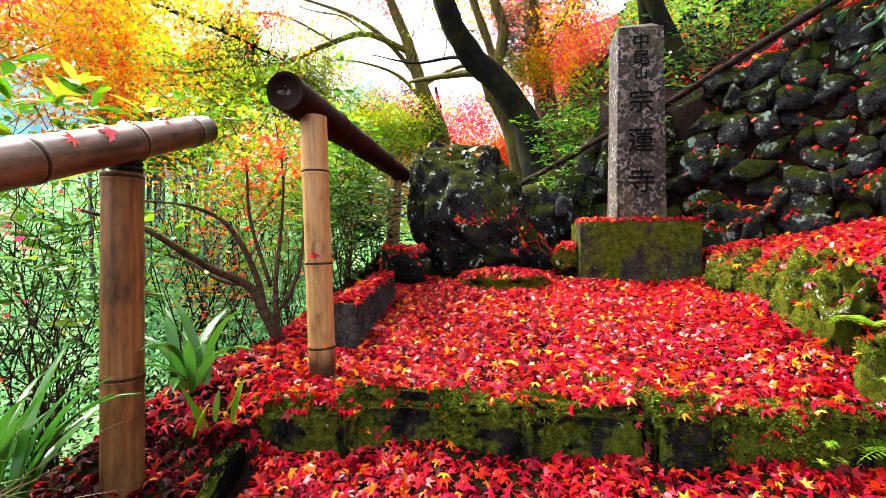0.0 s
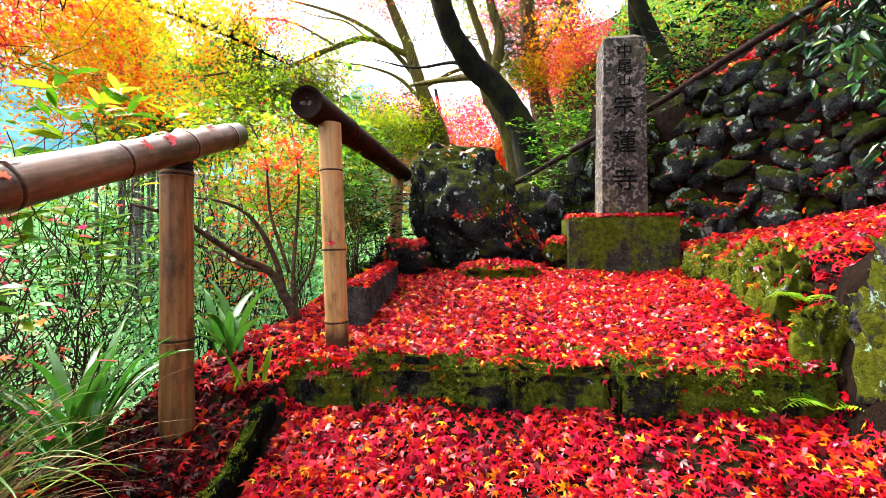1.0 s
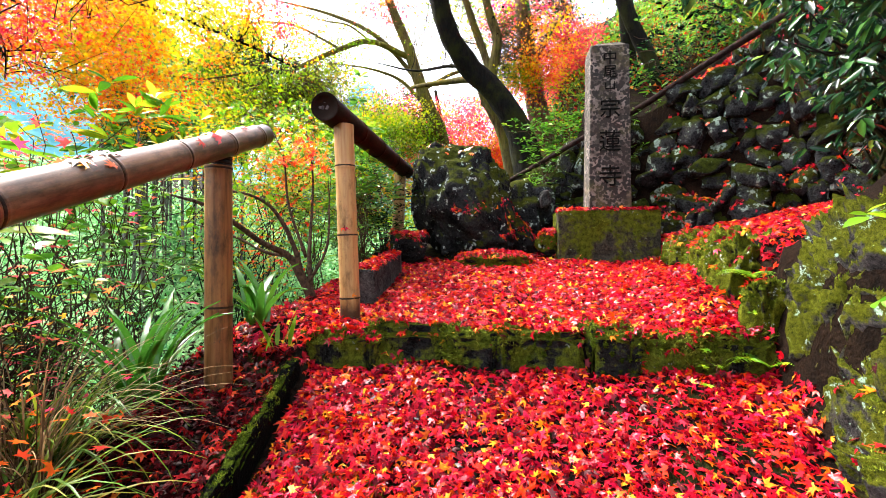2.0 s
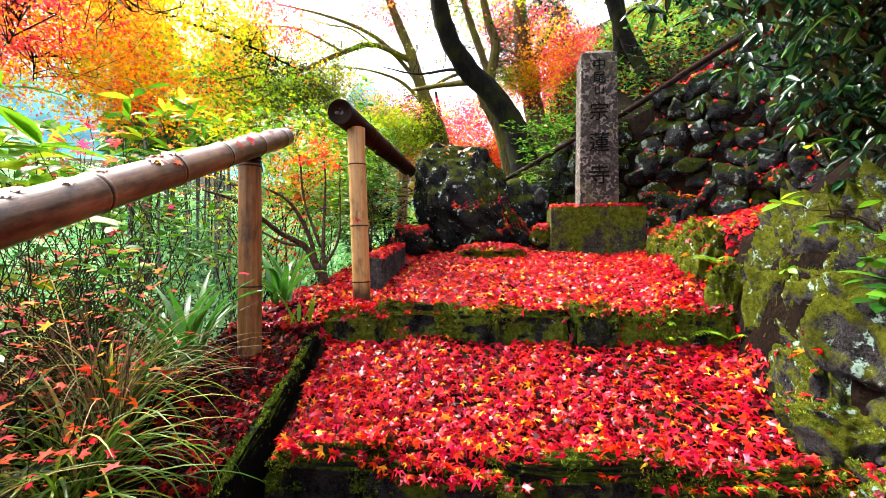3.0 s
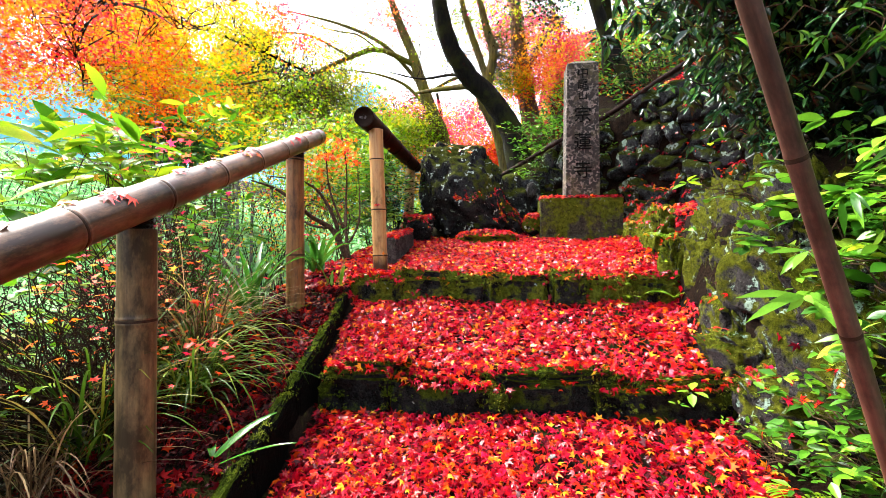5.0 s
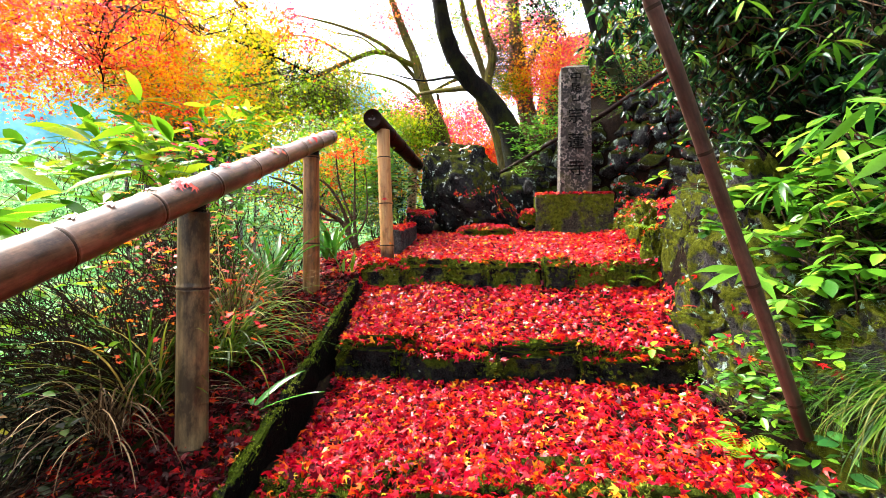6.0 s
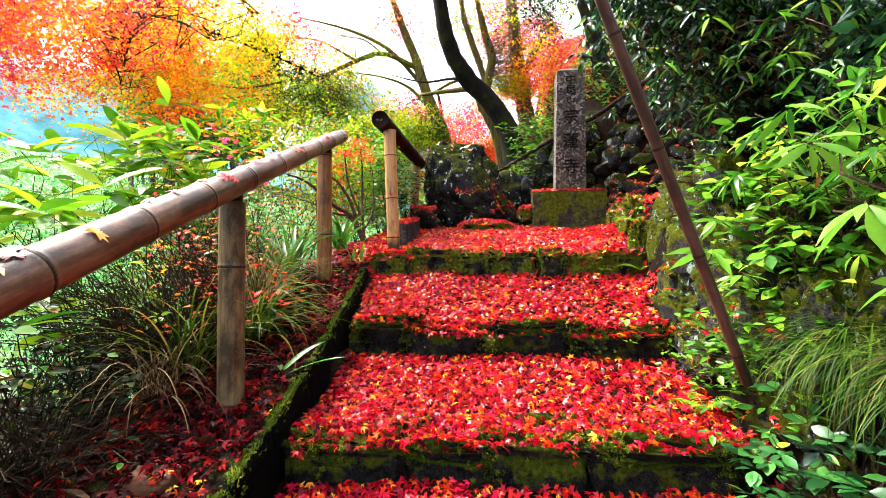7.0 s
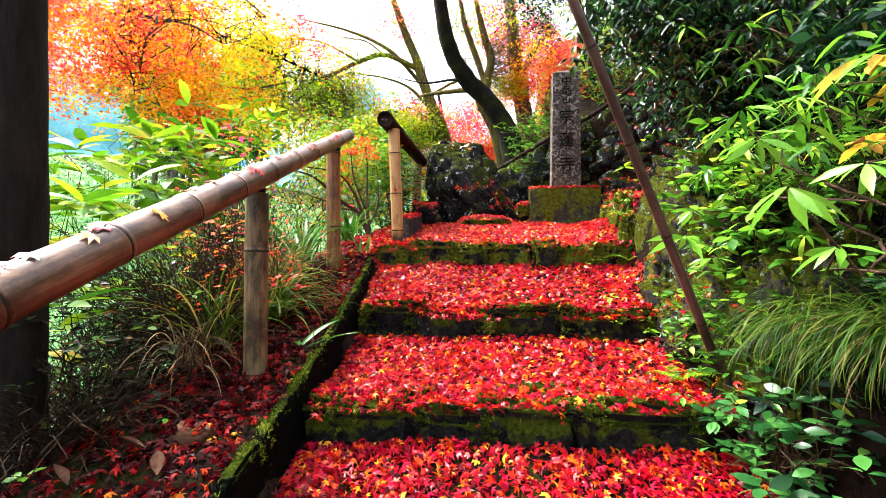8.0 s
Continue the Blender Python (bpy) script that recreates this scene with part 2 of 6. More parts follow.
def bamboo_material(name, pale, tan, stain, amount=0.5, gloss=0.38, sheen=0.28):
    """Weathered bamboo: streaks along the culm, blotches, black mould."""
    m, t, b, out = nodes_of(name)
    w = coords(t, "Object", (30, 30, 1.6))
    streak = noise_tex(t, w, 2.0, 6, 0.6)
    blot = noise_tex(t, coords(t, "Object", (7, 7, 3)), 1.6, 7, 0.7)
    spots = noise_tex(t, coords(t, "Object", (60, 60, 34)), 1.5, 4, 0.6)
    col = mixed(t, ramp(t, streak, [(0.3, (0,)), (0.7, (1,))]), pale, tan)
    col = mixed(t, math_node(t, "MULTIPLY", ramp(t, blot, [(0.62 - 0.3 * amount, (0,)), (0.74 - 0.2 * amount, (1,))]), 0.85), col, stain)
    col = mixed(t, math_node(t, "MULTIPLY", ramp(t, spots, [(0.66, (0,)), (0.72, (1,))]), 0.6), col, (0.05, 0.035, 0.03))
    foot = t.nodes.new("ShaderNodeSeparateXYZ")
    t.links.new(coords(t, "Object"), foot.inputs[0])
    low = math_node(t, "ADD", foot.outputs[2], math_node(t, "MULTIPLY", blot, -0.12))
    col = mixed(t, ramp(t, low, [(0.03, (0.9,)), (0.09, (0,))]), col, (0.012, 0.007, 0.005))
    t.links.new(col, b.inputs["Base Color"])
    b.inputs["Roughness"].default_value = gloss
    b.inputs["Specular IOR Level"].default_value = sheen
    bump(t, b, streak, 0.25, 0.003)
    return m


def plain_material(name, a, b2, scale=8, rough=0.7, relief=0.3):
    m, t, b, out = nodes_of(name)
    n = noise_tex(t, coords(t, "World"), scale, 7, 0.65)
    t.links.new(mixed(t, ramp(t, n, [(0.3, (0,)), (0.7, (1,))]), a, b2), b.inputs["Base Color"])
    b.inputs["Roughness"].default_value = rough
    b.inputs["Specular IOR Level"].default_value = 0.1
    bump(t, b, n, relief, 0.01)
    return m


RED_LITTER = leaf_material("fallen_maple_leaf", [(0.0, (0.03, 0.001, 0.004)), (0.08, (0.11, 0.0015, 0.008)), (0.24, (0.27, 0.002, 0.012)), (0.42, (0.46, 0.003, 0.01)), (0.58, (0.52, 0.005, 0.045)), (0.74, (0.64, 0.009, 0.008)), (0.86, (0.7, 0.04, 0.005)), (0.94, (0.78, 0.14, 0.006)), (0.98, (0.84, 0.34, 0.014)), (1.0, (0.9, 0.6, 0.05))], shine=0.28, glow=0.32, sheen=0.17)
HILL_LITTER = leaf_material("withered_maple_leaf", [(0.0, (0.05, 0.008, 0.006)), (0.35, (0.22, 0.02, 0.012)), (0.65, (0.5, 0.02, 0.015)), (0.85, (0.62, 0.09, 0.012)), (1.0, (0.7, 0.28, 0.04))], shine=0.7, glow=0.2, sheen=0.05)
# Red litter darkened to imitate the shade under the plants left of the curb
SHADE_TINTED_LITTER = leaf_material("shade_tinted_maple_leaf", [(0.0, (0.004, 0.0004, 0.0006)), (0.4, (0.025, 0.0008, 0.002)), (0.65, (0.1, 0.002, 0.004)), (0.82, (0.26, 0.004, 0.005)), (0.91, (0.4, 0.04, 0.005)), (0.96, (0.55, 0.16, 0.014)), (1.0, (0.7, 0.4, 0.04))], patch=True, patch_scale=4, shine=0.4, glow=0.2, mix=0.25, sheen=0.05)
MAPLE_GOLD = leaf_material("golden_maple", [(0.0, (0.26, 0.42, 0.008)), (0.2, (0.55, 0.55, 0.006)), (0.42, (0.88, 0.55, 0.006)), (0.58, (0.88, 0.3, 0.006)), (0.76, (0.82, 0.09, 0.014)), (1.0, (0.74, 0.02, 0.07))], patch=True, patch_scale=1.0, glow=0.54, mix=0.74)
MAPLE_ORANGE = leaf_material("orange_maple", [(0.0, (0.7, 0.42, 0.006)), (0.3, (0.8, 0.2, 0.005)), (0.65, (0.8, 0.06, 0.014)), (1.0, (0.68, 0.012, 0.05))], patch=True, patch_scale=1.2, glow=0.48, mix=0.5)
MAPLE_LIME = leaf_material("lime_maple", [(0.0, (0.08, 0.24, 0.005)), (0.4, (0.22, 0.4, 0.006)), (0.75, (0.48, 0.5, 0.006)), (1.0, (0.78, 0.42, 0.008))], patch=True, patch_scale=0.8, glow=0.48, mix=0.5)
MAPLE_RED = leaf_material("crimson_maple", [(0.0, (0.65, 0.015, 0.09)), (0.35, (0.8, 0.05, 0.12)), (0.65, (0.85, 0.16, 0.07)), (0.85, (0.85, 0.34, 0.03)), (1.0, (0.6, 0.5, 0.02))], patch=True, patch_scale=1.4, glow=0.52, mix=0.6)
GREEN = leaf_material("shrub_green", [(0.0, (0.008, 0.035, 0.004)), (0.45, (0.05, 0.18, 0.012)), (0.8, (0.17, 0.4, 0.02)), (1.0, (0.45, 0.52, 0.02))], patch=True, patch_scale=2.5, glow=0.42, shine=0.28, mix=0.25, sheen=0.45)
EVERGREEN = leaf_material("evergreen_dark", [(0.0, (0.002, 0.009, 0.005)), (0.5, (0.009, 0.038, 0.017)), (0.8, (0.028, 0.11, 0.03)), (0.94, (0.08, 0.22, 0.035)), (1.0, (0.2, 0.34, 0.05))], glow=0.25, shine=0.24, sheen=0.6)
IVY = leaf_material("ivy_leaf", [(0.0, (0.006, 0.035, 0.008)), (0.6, (0.02, 0.1, 0.02)), (0.95, (0.06, 0.2, 0.035)), (1.0, (0.3, 0.36, 0.03))], glow=0.25, shine=0.3, sheen=0.3)
LIME = leaf_material("lime_leaf", [(0.0, (0.025, 0.11, 0.005)), (0.5, (0.12, 0.3, 0.008)), (0.85, (0.34, 0.52, 0.016)), (1.0, (0.7, 0.55, 0.035))], patch=True, patch_scale=3, glow=0.48, shine=0.3, mix=0.3, sheen=0.4)
GRASS = leaf_material("grass_blade", [(0.0, (0.012, 0.035, 0.003)), (0.5, (0.05, 0.11, 0.006)), (0.8, (0.15, 0.18, 0.012)), (1.0, (0.3, 0.2, 0.05))], glow=0.35, shine=0.35)
FINE_GRASS = leaf_material("fine_bank_grass", [(0.0, (0.03, 0.08, 0.005)), (0.5, (0.12, 0.23, 0.012)), (0.85, (0.28, 0.36, 0.025)), (1.0, (0.4, 0.3, 0.1))], glow=0.4, shine=0.4, sheen=0.2)
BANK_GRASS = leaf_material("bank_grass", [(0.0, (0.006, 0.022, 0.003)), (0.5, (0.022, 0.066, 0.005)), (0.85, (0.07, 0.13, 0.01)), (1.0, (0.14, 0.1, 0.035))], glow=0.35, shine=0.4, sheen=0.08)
YELLOWED = leaf_material("withered_leaf", [(0.0, (0.12, 0.04, 0.012)), (0.4, (0.4, 0.2, 0.03)), (0.7, (0.7, 0.45, 0.04)), (1.0, (0.75, 0.62, 0.12))], glow=0.4, shine=0.4)
# Leaf tints taken near black to carry the shade below the rail
SHADE_TINTED_LEAF = leaf_material("shade_tinted_leaf", [(0.0, (0.006, 0.008, 0.003)), (0.6, (0.016, 0.024, 0.005)), (0.9, (0.045, 0.07, 0.01)), (1.0, (0.2, 0.05, 0.01))], glow=0.2, shine=0.5)
STRAW = leaf_material("dead_grass", [(0.0, (0.03, 0.016, 0.008)), (0.5, (0.13, 0.075, 0.035)), (1.0, (0.36, 0.24, 0.12))], glow=0.3, shine=0.6)
STRAP = leaf_material("strap_leaf", [(0.0, (0.015, 0.07, 0.008)), (0.6, (0.04, 0.15, 0.014)), (1.0, (0.1, 0.28, 0.025))], glow=0.3, shine=0.22, sheen=0.5)
FRESH = leaf_material("fresh_broad_leaf", [(0.0, (0.01, 0.05, 0.005)), (0.35, (0.04, 0.16, 0.01)), (0.7, (0.14, 0.34, 0.02)), (0.88, (0.34, 0.5, 0.05)), (0.95, (0.55, 0.42, 0.04)), (1.0, (0.25, 0.09, 0.03))], patch=True, patch_scale=4, glow=0.42, shine=0.28, mix=0.2, sheen=0.3)
MOSS = leaf_material("moss_tip", [(0.0, (0.012, 0.024, 0.002)), (0.4, (0.065, 0.1, 0.008)), (0.78, (0.2, 0.25, 0.02)), (1.0, (0.4, 0.44, 0.07))], patch=True, patch_scale=7, glow=0.35, shine=0.9, mix=0.5, sheen=0.05)
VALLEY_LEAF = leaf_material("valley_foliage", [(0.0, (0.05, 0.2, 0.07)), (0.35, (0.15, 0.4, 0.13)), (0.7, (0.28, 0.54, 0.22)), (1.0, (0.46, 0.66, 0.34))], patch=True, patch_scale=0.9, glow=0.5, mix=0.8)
CEDAR_LEAF = leaf_material("cedar_foliage", [(0.0, (0.03, 0.12, 0.03)), (0.6, (0.1, 0.3, 0.07)), (1.0, (0.25, 0.5, 0.14))], glow=0.4)
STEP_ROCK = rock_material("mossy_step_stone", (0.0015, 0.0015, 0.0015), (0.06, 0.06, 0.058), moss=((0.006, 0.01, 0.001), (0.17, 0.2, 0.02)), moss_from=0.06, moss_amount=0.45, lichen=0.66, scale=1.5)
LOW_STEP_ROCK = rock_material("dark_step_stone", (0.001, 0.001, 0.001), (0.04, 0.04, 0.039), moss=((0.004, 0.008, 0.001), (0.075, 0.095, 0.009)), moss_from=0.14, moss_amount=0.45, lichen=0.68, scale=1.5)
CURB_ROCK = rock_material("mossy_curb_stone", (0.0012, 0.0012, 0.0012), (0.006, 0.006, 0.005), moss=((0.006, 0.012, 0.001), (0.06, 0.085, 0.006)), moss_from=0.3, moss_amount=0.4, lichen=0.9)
BOULDER_ROCK = rock_material("boulder_rock", (0.0015, 0.0015, 0.0017), (0.05, 0.05, 0.05), moss=((0.008, 0.012, 0.002), (0.06, 0.068, 0.01)), moss_from=0.18, moss_amount=0.5, lichen=0.6)
WALL_ROCK = rock_material("rubble_stone", (0.0015, 0.0017, 0.0018), (0.075, 0.079, 0.085), moss=((0.003, 0.006, 0.001), (0.042, 0.052, 0.007)), moss_from=0.12, moss_amount=0.5, lichen=0.58, lichen_colour=(0.26, 0.34, 0.29), spot=9)
BANK_ROCK = rock_material("lichened_bank_rock", (0.003, 0.0028, 0.0028), (0.1, 0.09, 0.095), moss=((0.005, 0.008, 0.0012), (0.1, 0.11, 0.008)), moss_from=0.06, moss_amount=0.4, lichen=0.6, lichen_colour=(0.24, 0.35, 0.3), scale=1.8, spot=7)
# Core colour near black, in place of the shade deep between the stones
WALL_CORE = rock_material("gap_shade_wall_core", (0.0008, 0.0008, 0.0008), (0.008, 0.007, 0.006), moss=((0.002, 0.004, 0.001), (0.02, 0.026, 0.004)), moss_from=0.2, moss_amount=0.4, lichen=0.9)
LEDGE_ROCK = rock_material("mossy_ledge_stone", (0.004, 0.004, 0.0035), (0.045, 0.045, 0.042), moss=((0.007, 0.011, 0.0015), (0.12, 0.135, 0.009)), moss_from=0.04, moss_amount=0.7, lichen=0.62, scale=1.4)
SOIL = rock_material("leaf_mould_soil", (0.004, 0.0025, 0.002), (0.022, 0.012, 0.007), moss=((0.006, 0.007, 0.0015), (0.022, 0.024, 0.005)), moss_from=0.36, moss_amount=0.4, lichen=0.95, wet=0.9)
PEDESTAL_STONE = rock_material("mossy_pedestal_stone", (0.02, 0.018, 0.014), (0.12, 0.105, 0.08), moss=((0.01, 0.016, 0.002), (0.13, 0.15, 0.014)), moss_from=0.06, moss_amount=0.4, lichen=0.66)
GRANITE = rock_material("dressed_granite", (0.012, 0.012, 0.012), (0.15, 0.145, 0.14), moss_from=0.3, moss_amount=0.2, lichen=0.8, wet=0.8)
BARK_DARK = bark_material("dark_bark", (0.0012, 0.0012, 0.0012), (0.008, 0.007, 0.0055), (0.014, 0.016, 0.003))
BARK_MOSSY = bark_material("mossy_bark", (0.03, 0.026, 0.012), (0.13, 0.11, 0.035), (0.1, 0.1, 0.012))
BARK_RED = bark_material("red_brown_bark", (0.05, 0.02, 0.015), (0.2, 0.1, 0.075))
BARK_GREY = bark_material("grey_twig_bark", (0.018, 0.01, 0.007), (0.1, 0.058, 0.034), stretch=(20, 20, 20))
BARK_TWIG = bark_material("brown_twig_bark", (0.006, 0.0035, 0.002), (0.05, 0.028, 0.014), stretch=(20, 20, 20))
CEDAR_BARK = bark_material("cedar_bark", (0.05, 0.045, 0.04), (0.2, 0.19, 0.18))
LOG_WOOD = bark_material("weathered_log", (0.004, 0.0025, 0.0022), (0.032, 0.017, 0.014), stretch=(12, 12, 12))
BAMBOO_PALE = bamboo_material("pale_bamboo", (0.5, 0.29, 0.12), (0.3, 0.14, 0.045), (0.09, 0.04, 0.015), 0.4)
BAMBOO_BROWN = bamboo_material("brown_bamboo", (0.27, 0.125, 0.045), (0.12, 0.045, 0.014), (0.02, 0.01, 0.006), 0.55)
BAMBOO_RAIL = bamboo_material("weathered_rail_bamboo", (0.235, 0.125, 0.068), (0.085, 0.038, 0.02), (0.009, 0.005, 0.0035), 0.76, 0.32, 0.34)
BAMBOO_MOULD = bamboo_material("mouldy_post_bamboo", (0.26, 0.18, 0.085), (0.11, 0.065, 0.03), (0.014, 0.009, 0.006), 0.85)
BAMBOO_DARK = bamboo_material("dark_rail_bamboo", (0.045, 0.009, 0.005), (0.014, 0.004, 0.0025), (0.003, 0.002, 0.0018), 0.7, 0.6, 0.03)
BAMBOO_POLE = bamboo_material("purple_brown_pole_bamboo", (0.13, 0.07, 0.05), (0.045, 0.02, 0.014), (0.01, 0.006, 0.005), 0.6)
NODE_DARK = plain_material("dark_bamboo_node", (0.012, 0.008, 0.006), (0.05, 0.028, 0.016), 40, 0.6)
ROPE = plain_material("black_binding", (0.006, 0.007, 0.008), (0.02, 0.02, 0.022), 60, 0.55)
PITH = plain_material("mouldy_pith", (0.004, 0.003, 0.003), (0.11, 0.085, 0.085), 46, 0.9)
# Near-black colour stands in for the shade inside the carved strokes
ENGRAVED_SHADE = plain_material("engraved_shadow", (0.001, 0.001, 0.001), (0.004, 0.004, 0.003), 60, 0.9)
DARK_POST = bark_material("dark_cedar_post", (0.006, 0.005, 0.004), (0.02, 0.016, 0.013))
# Forest colour lifted to pale cyan to imitate haze over the valley
HILL = plain_material("hazed_distant_forest", (0.05, 0.2, 0.22), (0.15, 0.38, 0.42), 0.16, 1.0, 0.0)
DRY = plain_material("dry_leaf", (0.03, 0.014, 0.008), (0.12, 0.055, 0.03), 30, 0.8)


def pillar_material():
    """Granite blackened by algae, with pale lichen left between."""
    m, t, b, out = nodes_of("blotched_pillar_stone")
    w = coords(t, "World")
    big, fine = noise_tex(t, w, 24, 6, 0.68), noise_tex(t, w, 110, 5, 0.7)
    cells = add(t, "ShaderNodeTexVoronoi", Scale=36.0)
    t.links.new(w, cells.inputs["Vector"])
    spots = math_node(t, "ADD", cells.outputs["Distance"], math_node(t, "MULTIPLY", math_node(t, "SUBTRACT", big, 0.5), 2.3))
    col = mixed(t, ramp(t, spots, [(0.54, (0,)), (0.68, (1,))]), (0.007, 0.0048, 0.0035), (0.2, 0.158, 0.135))
    col = mixed(t, ramp(t, noise_tex(t, w, 7, 5, 0.65), [(0.4, (0,)), (0.6, (0.85,))]), col, (0.02, 0.012, 0.007))
    col = mixed(t, 0.5, col, ramp(t, fine, [(0.3, (0.4,) * 3), (0.7, (1.0,) * 3)]), "MULTIPLY")
    moss = noise_tex(t, w, 5, 5, 0.6)
    col = mixed(t, math_node(t, "MULTIPLY", ramp(t, moss, [(0.5, (0,)), (0.66, (1,))]), 0.5), col, (0.09, 0.075, 0.02))
    t.links.new(col, b.inputs["Base Color"])
    b.inputs["Roughness"].default_value = 0.9
    bump(t, b, mixed(t, 0.4, big, fine), 0.6, 0.006)
    return m


PILLAR_STONE = pillar_material()


def single_leaf_material():
    """Single fallen leaves, each its own tint from crimson to yellow."""
    m, t, b, out = nodes_of("single_fallen_leaf")
    who = t.nodes.new("ShaderNodeObjectInfo")
    col = ramp(t, who.outputs["Random"], [(0.0, (0.3, 0.003, 0.012)), (0.35, (0.58, 0.006, 0.012)), (0.65, (0.7, 0.05, 0.008)), (0.85, (0.8, 0.2, 0.01)), (1.0, (0.88, 0.5, 0.03))])
    fine = noise_tex(t, coords(t, "World"), 120, 3)
    t.links.new(mixed(t, 0.4, col, ramp(t, fine, [(0.3, (0.4,) * 3), (0.7, (1.0,) * 3)]), "MULTIPLY"), b.inputs["Base Color"])
    b.inputs["Roughness"].default_value = 0.35
    return m


SINGLE_LEAF = single_leaf_material()
SASA_LEAF = leaf_material("bamboo_grass_leaf", [(0.0, (0.02, 0.1, 0.005)), (0.45, (0.12, 0.3, 0.008)), (0.8, (0.36, 0.5, 0.016)), (0.94, (0.68, 0.56, 0.045)), (1.0, (0.4, 0.16, 0.03))], patch=True, patch_scale=3, glow=0.46, shine=0.32, mix=0.2, sheen=0.25)

# ---- the lie of the land ----
STEP_Y = [1.55, 0.76, -0.16, -1.25]          # fronts of the risers, at x = 0
STEP_SKEW = -0.085                            # the risers run a little towards the viewer on the right
PATH = np.array([(-40, -9.0), (-6, -3.1), (-3.2, -2.1), (-1.27, -1.42), (-1.24, -1.24), (-0.18, -0.905), (-0.15, -0.8), (0.73, -0.62), (0.79, -0.46),
                 (1.52, -0.188), (1.6, -0.045), (3.3, 0.225), (4.2, 0.42), (5, 0.2), (7, -0.8), (10, -1.2), (16, 0), (30, 3), (60, 8)])
CURB = np.array([(-40, -9.0), (-6, -2.6), (-3.2, -1.6), (-0.74, -0.82), (-0.2, -0.69), (0.55, -0.45), (1.33, -0.2), (1.7, 0.0), (3.3, 0.225), (4.2, 0.42), (5, 0.2), (7, -0.8), (10, -1.2), (16, 0), (30, 3), (60, 8)])
WALL_FOOT = np.array([(0.72, 4.35), (1.25, 3.95), (1.9, 3.82), (2.9, 2.92), (3.7, 2.1), (4.6, 1.0), (6, -2)])
WALL_TOP = [1.0, 1.32, 1.62, 2.2, 2.55, 2.8, 3.0]


def smooth(a, b, x):
    u = np.clip((x - a) / (b - a), 0, 1)
    return u * u * (3 - 2 * u)


def curb_x(y):
    return np.interp(y, [-3, -0.8, -0.42, 0.32, 1.5, 1.75, 2.0, 4.2], [-0.9, -0.77, -0.745, -0.685, -0.63, -0.62, -0.55, -0.4])


def right_x(y):
    return np.interp(y, [-4, -1.2, -0.5, 0.2, 0.8, 1.3, 1.55, 2.2, 2.95, 3.3], [1.15, 1.12, 1.15, 1.27, 1.36, 1.4, 1.46, 1.6, 1.78, 1.86])


def height(x, y):
    """Height of the ground at arrays x, y."""
    x, y = np.asarray(x, float), np.asarray(y, float)
    yy = y - STEP_SKEW * np.clip(x, -0.8, 1.6)
    path = np.interp(yy, PATH[:, 0], PATH[:, 1])
    curb = np.interp(y, CURB[:, 0], CURB[:, 1])
    cx, rx = curb_x(y), right_x(y)
    # leaves and mould drifted against the ledge
    path = path + 0.12 * smooth(-0.5, 0.0, x - rx) * smooth(1.5, 1.8, yy) * (1 - smooth(2.4, 3.0, yy))
    z = np.where(x < cx, curb, path)
    # the slope falls away beyond the railing
    edge = np.interp(y, [-3, 0, 1.3, 2.0, 4.5, 8, 30], [-1.7, -1.35, -1.15, -0.78, -0.55, -0.1, 0.5])
    over = np.clip(edge - x, 0, None)
    z = z - np.where(over < 3.5, 0.75 * over + 0.06 * over ** 2, 3.36 - 0.21 * np.clip(over - 5, 0, 40))
    # the bank on the right
    past = np.clip(x - rx, 0, None)
    low = y < 1.45
    base = np.interp(yy, [-40, -3, -1.3, -0.2, 0.7, 1.4], [-8, -1.6, -0.75, -0.2, 0.2, 0.36])
    bank = np.where(past > 0, np.maximum(path, np.minimum(path + 5 * past, base + 0.75 * np.clip(past - 0.12, 0, None))), path)
    ledge = np.interp(y, [1.42, 1.62, 1.8, 2.9, 4], [0.2, 0.35, 0.39, 0.41, 0.45]) + 0.24 * past
    shelf = np.minimum(path + 4 * past, ledge)
    z = np.where(x > rx, np.where(low, bank, np.maximum(shelf, path)), z)
    # the hillside behind the rubble wall
    a, b = WALL_FOOT[:-1], WALL_FOOT[1:]
    best = np.full(x.shape, 1e9)
    side, top = np.zeros(x.shape), np.zeros(x.shape)
    for k in range(len(a)):
        d = b[k] - a[k]
        u = ((x - a[k, 0]) * d[0] + (y - a[k, 1]) * d[1]) / (d @ d)
        uc = np.clip(u, 0, 1)
        px, py = x - a[k, 0] - uc * d[0], y - a[k, 1] - uc * d[1]
        dist = np.hypot(px, py)
        near = dist < best
        best = np.where(near, dist, best)
        side = np.where(near, (d[0] * py - d[1] * px) / np.hypot(*d), side)
        top = np.where(near, WALL_TOP[k] + uc * (WALL_TOP[k + 1] - WALL_TOP[k]), top)
    hill = top - 0.04 + 0.62 * np.clip(side, 0, 14) + 0.2 * np.clip(side - 14, 0, 60)
    rise = np.where(y > 4.2, smooth(0.0, 0.9, x + 0.15 - 0.21 * np.clip(y, 0, 40)), 1.0)
    hill = z + (hill - z) * rise
    z = np.where(side > 0.02, np.maximum(z, hill * smooth(0.0, 0.1, side) + z * (1 - smooth(0.0, 0.1, side))), z)
    far = np.hypot(x, y - 2)
    return z + 0.012 * np.sin(9.1 * x + 3.3 * y) * np.sin(7.7 * y - 2.9 * x) * (far < 4)


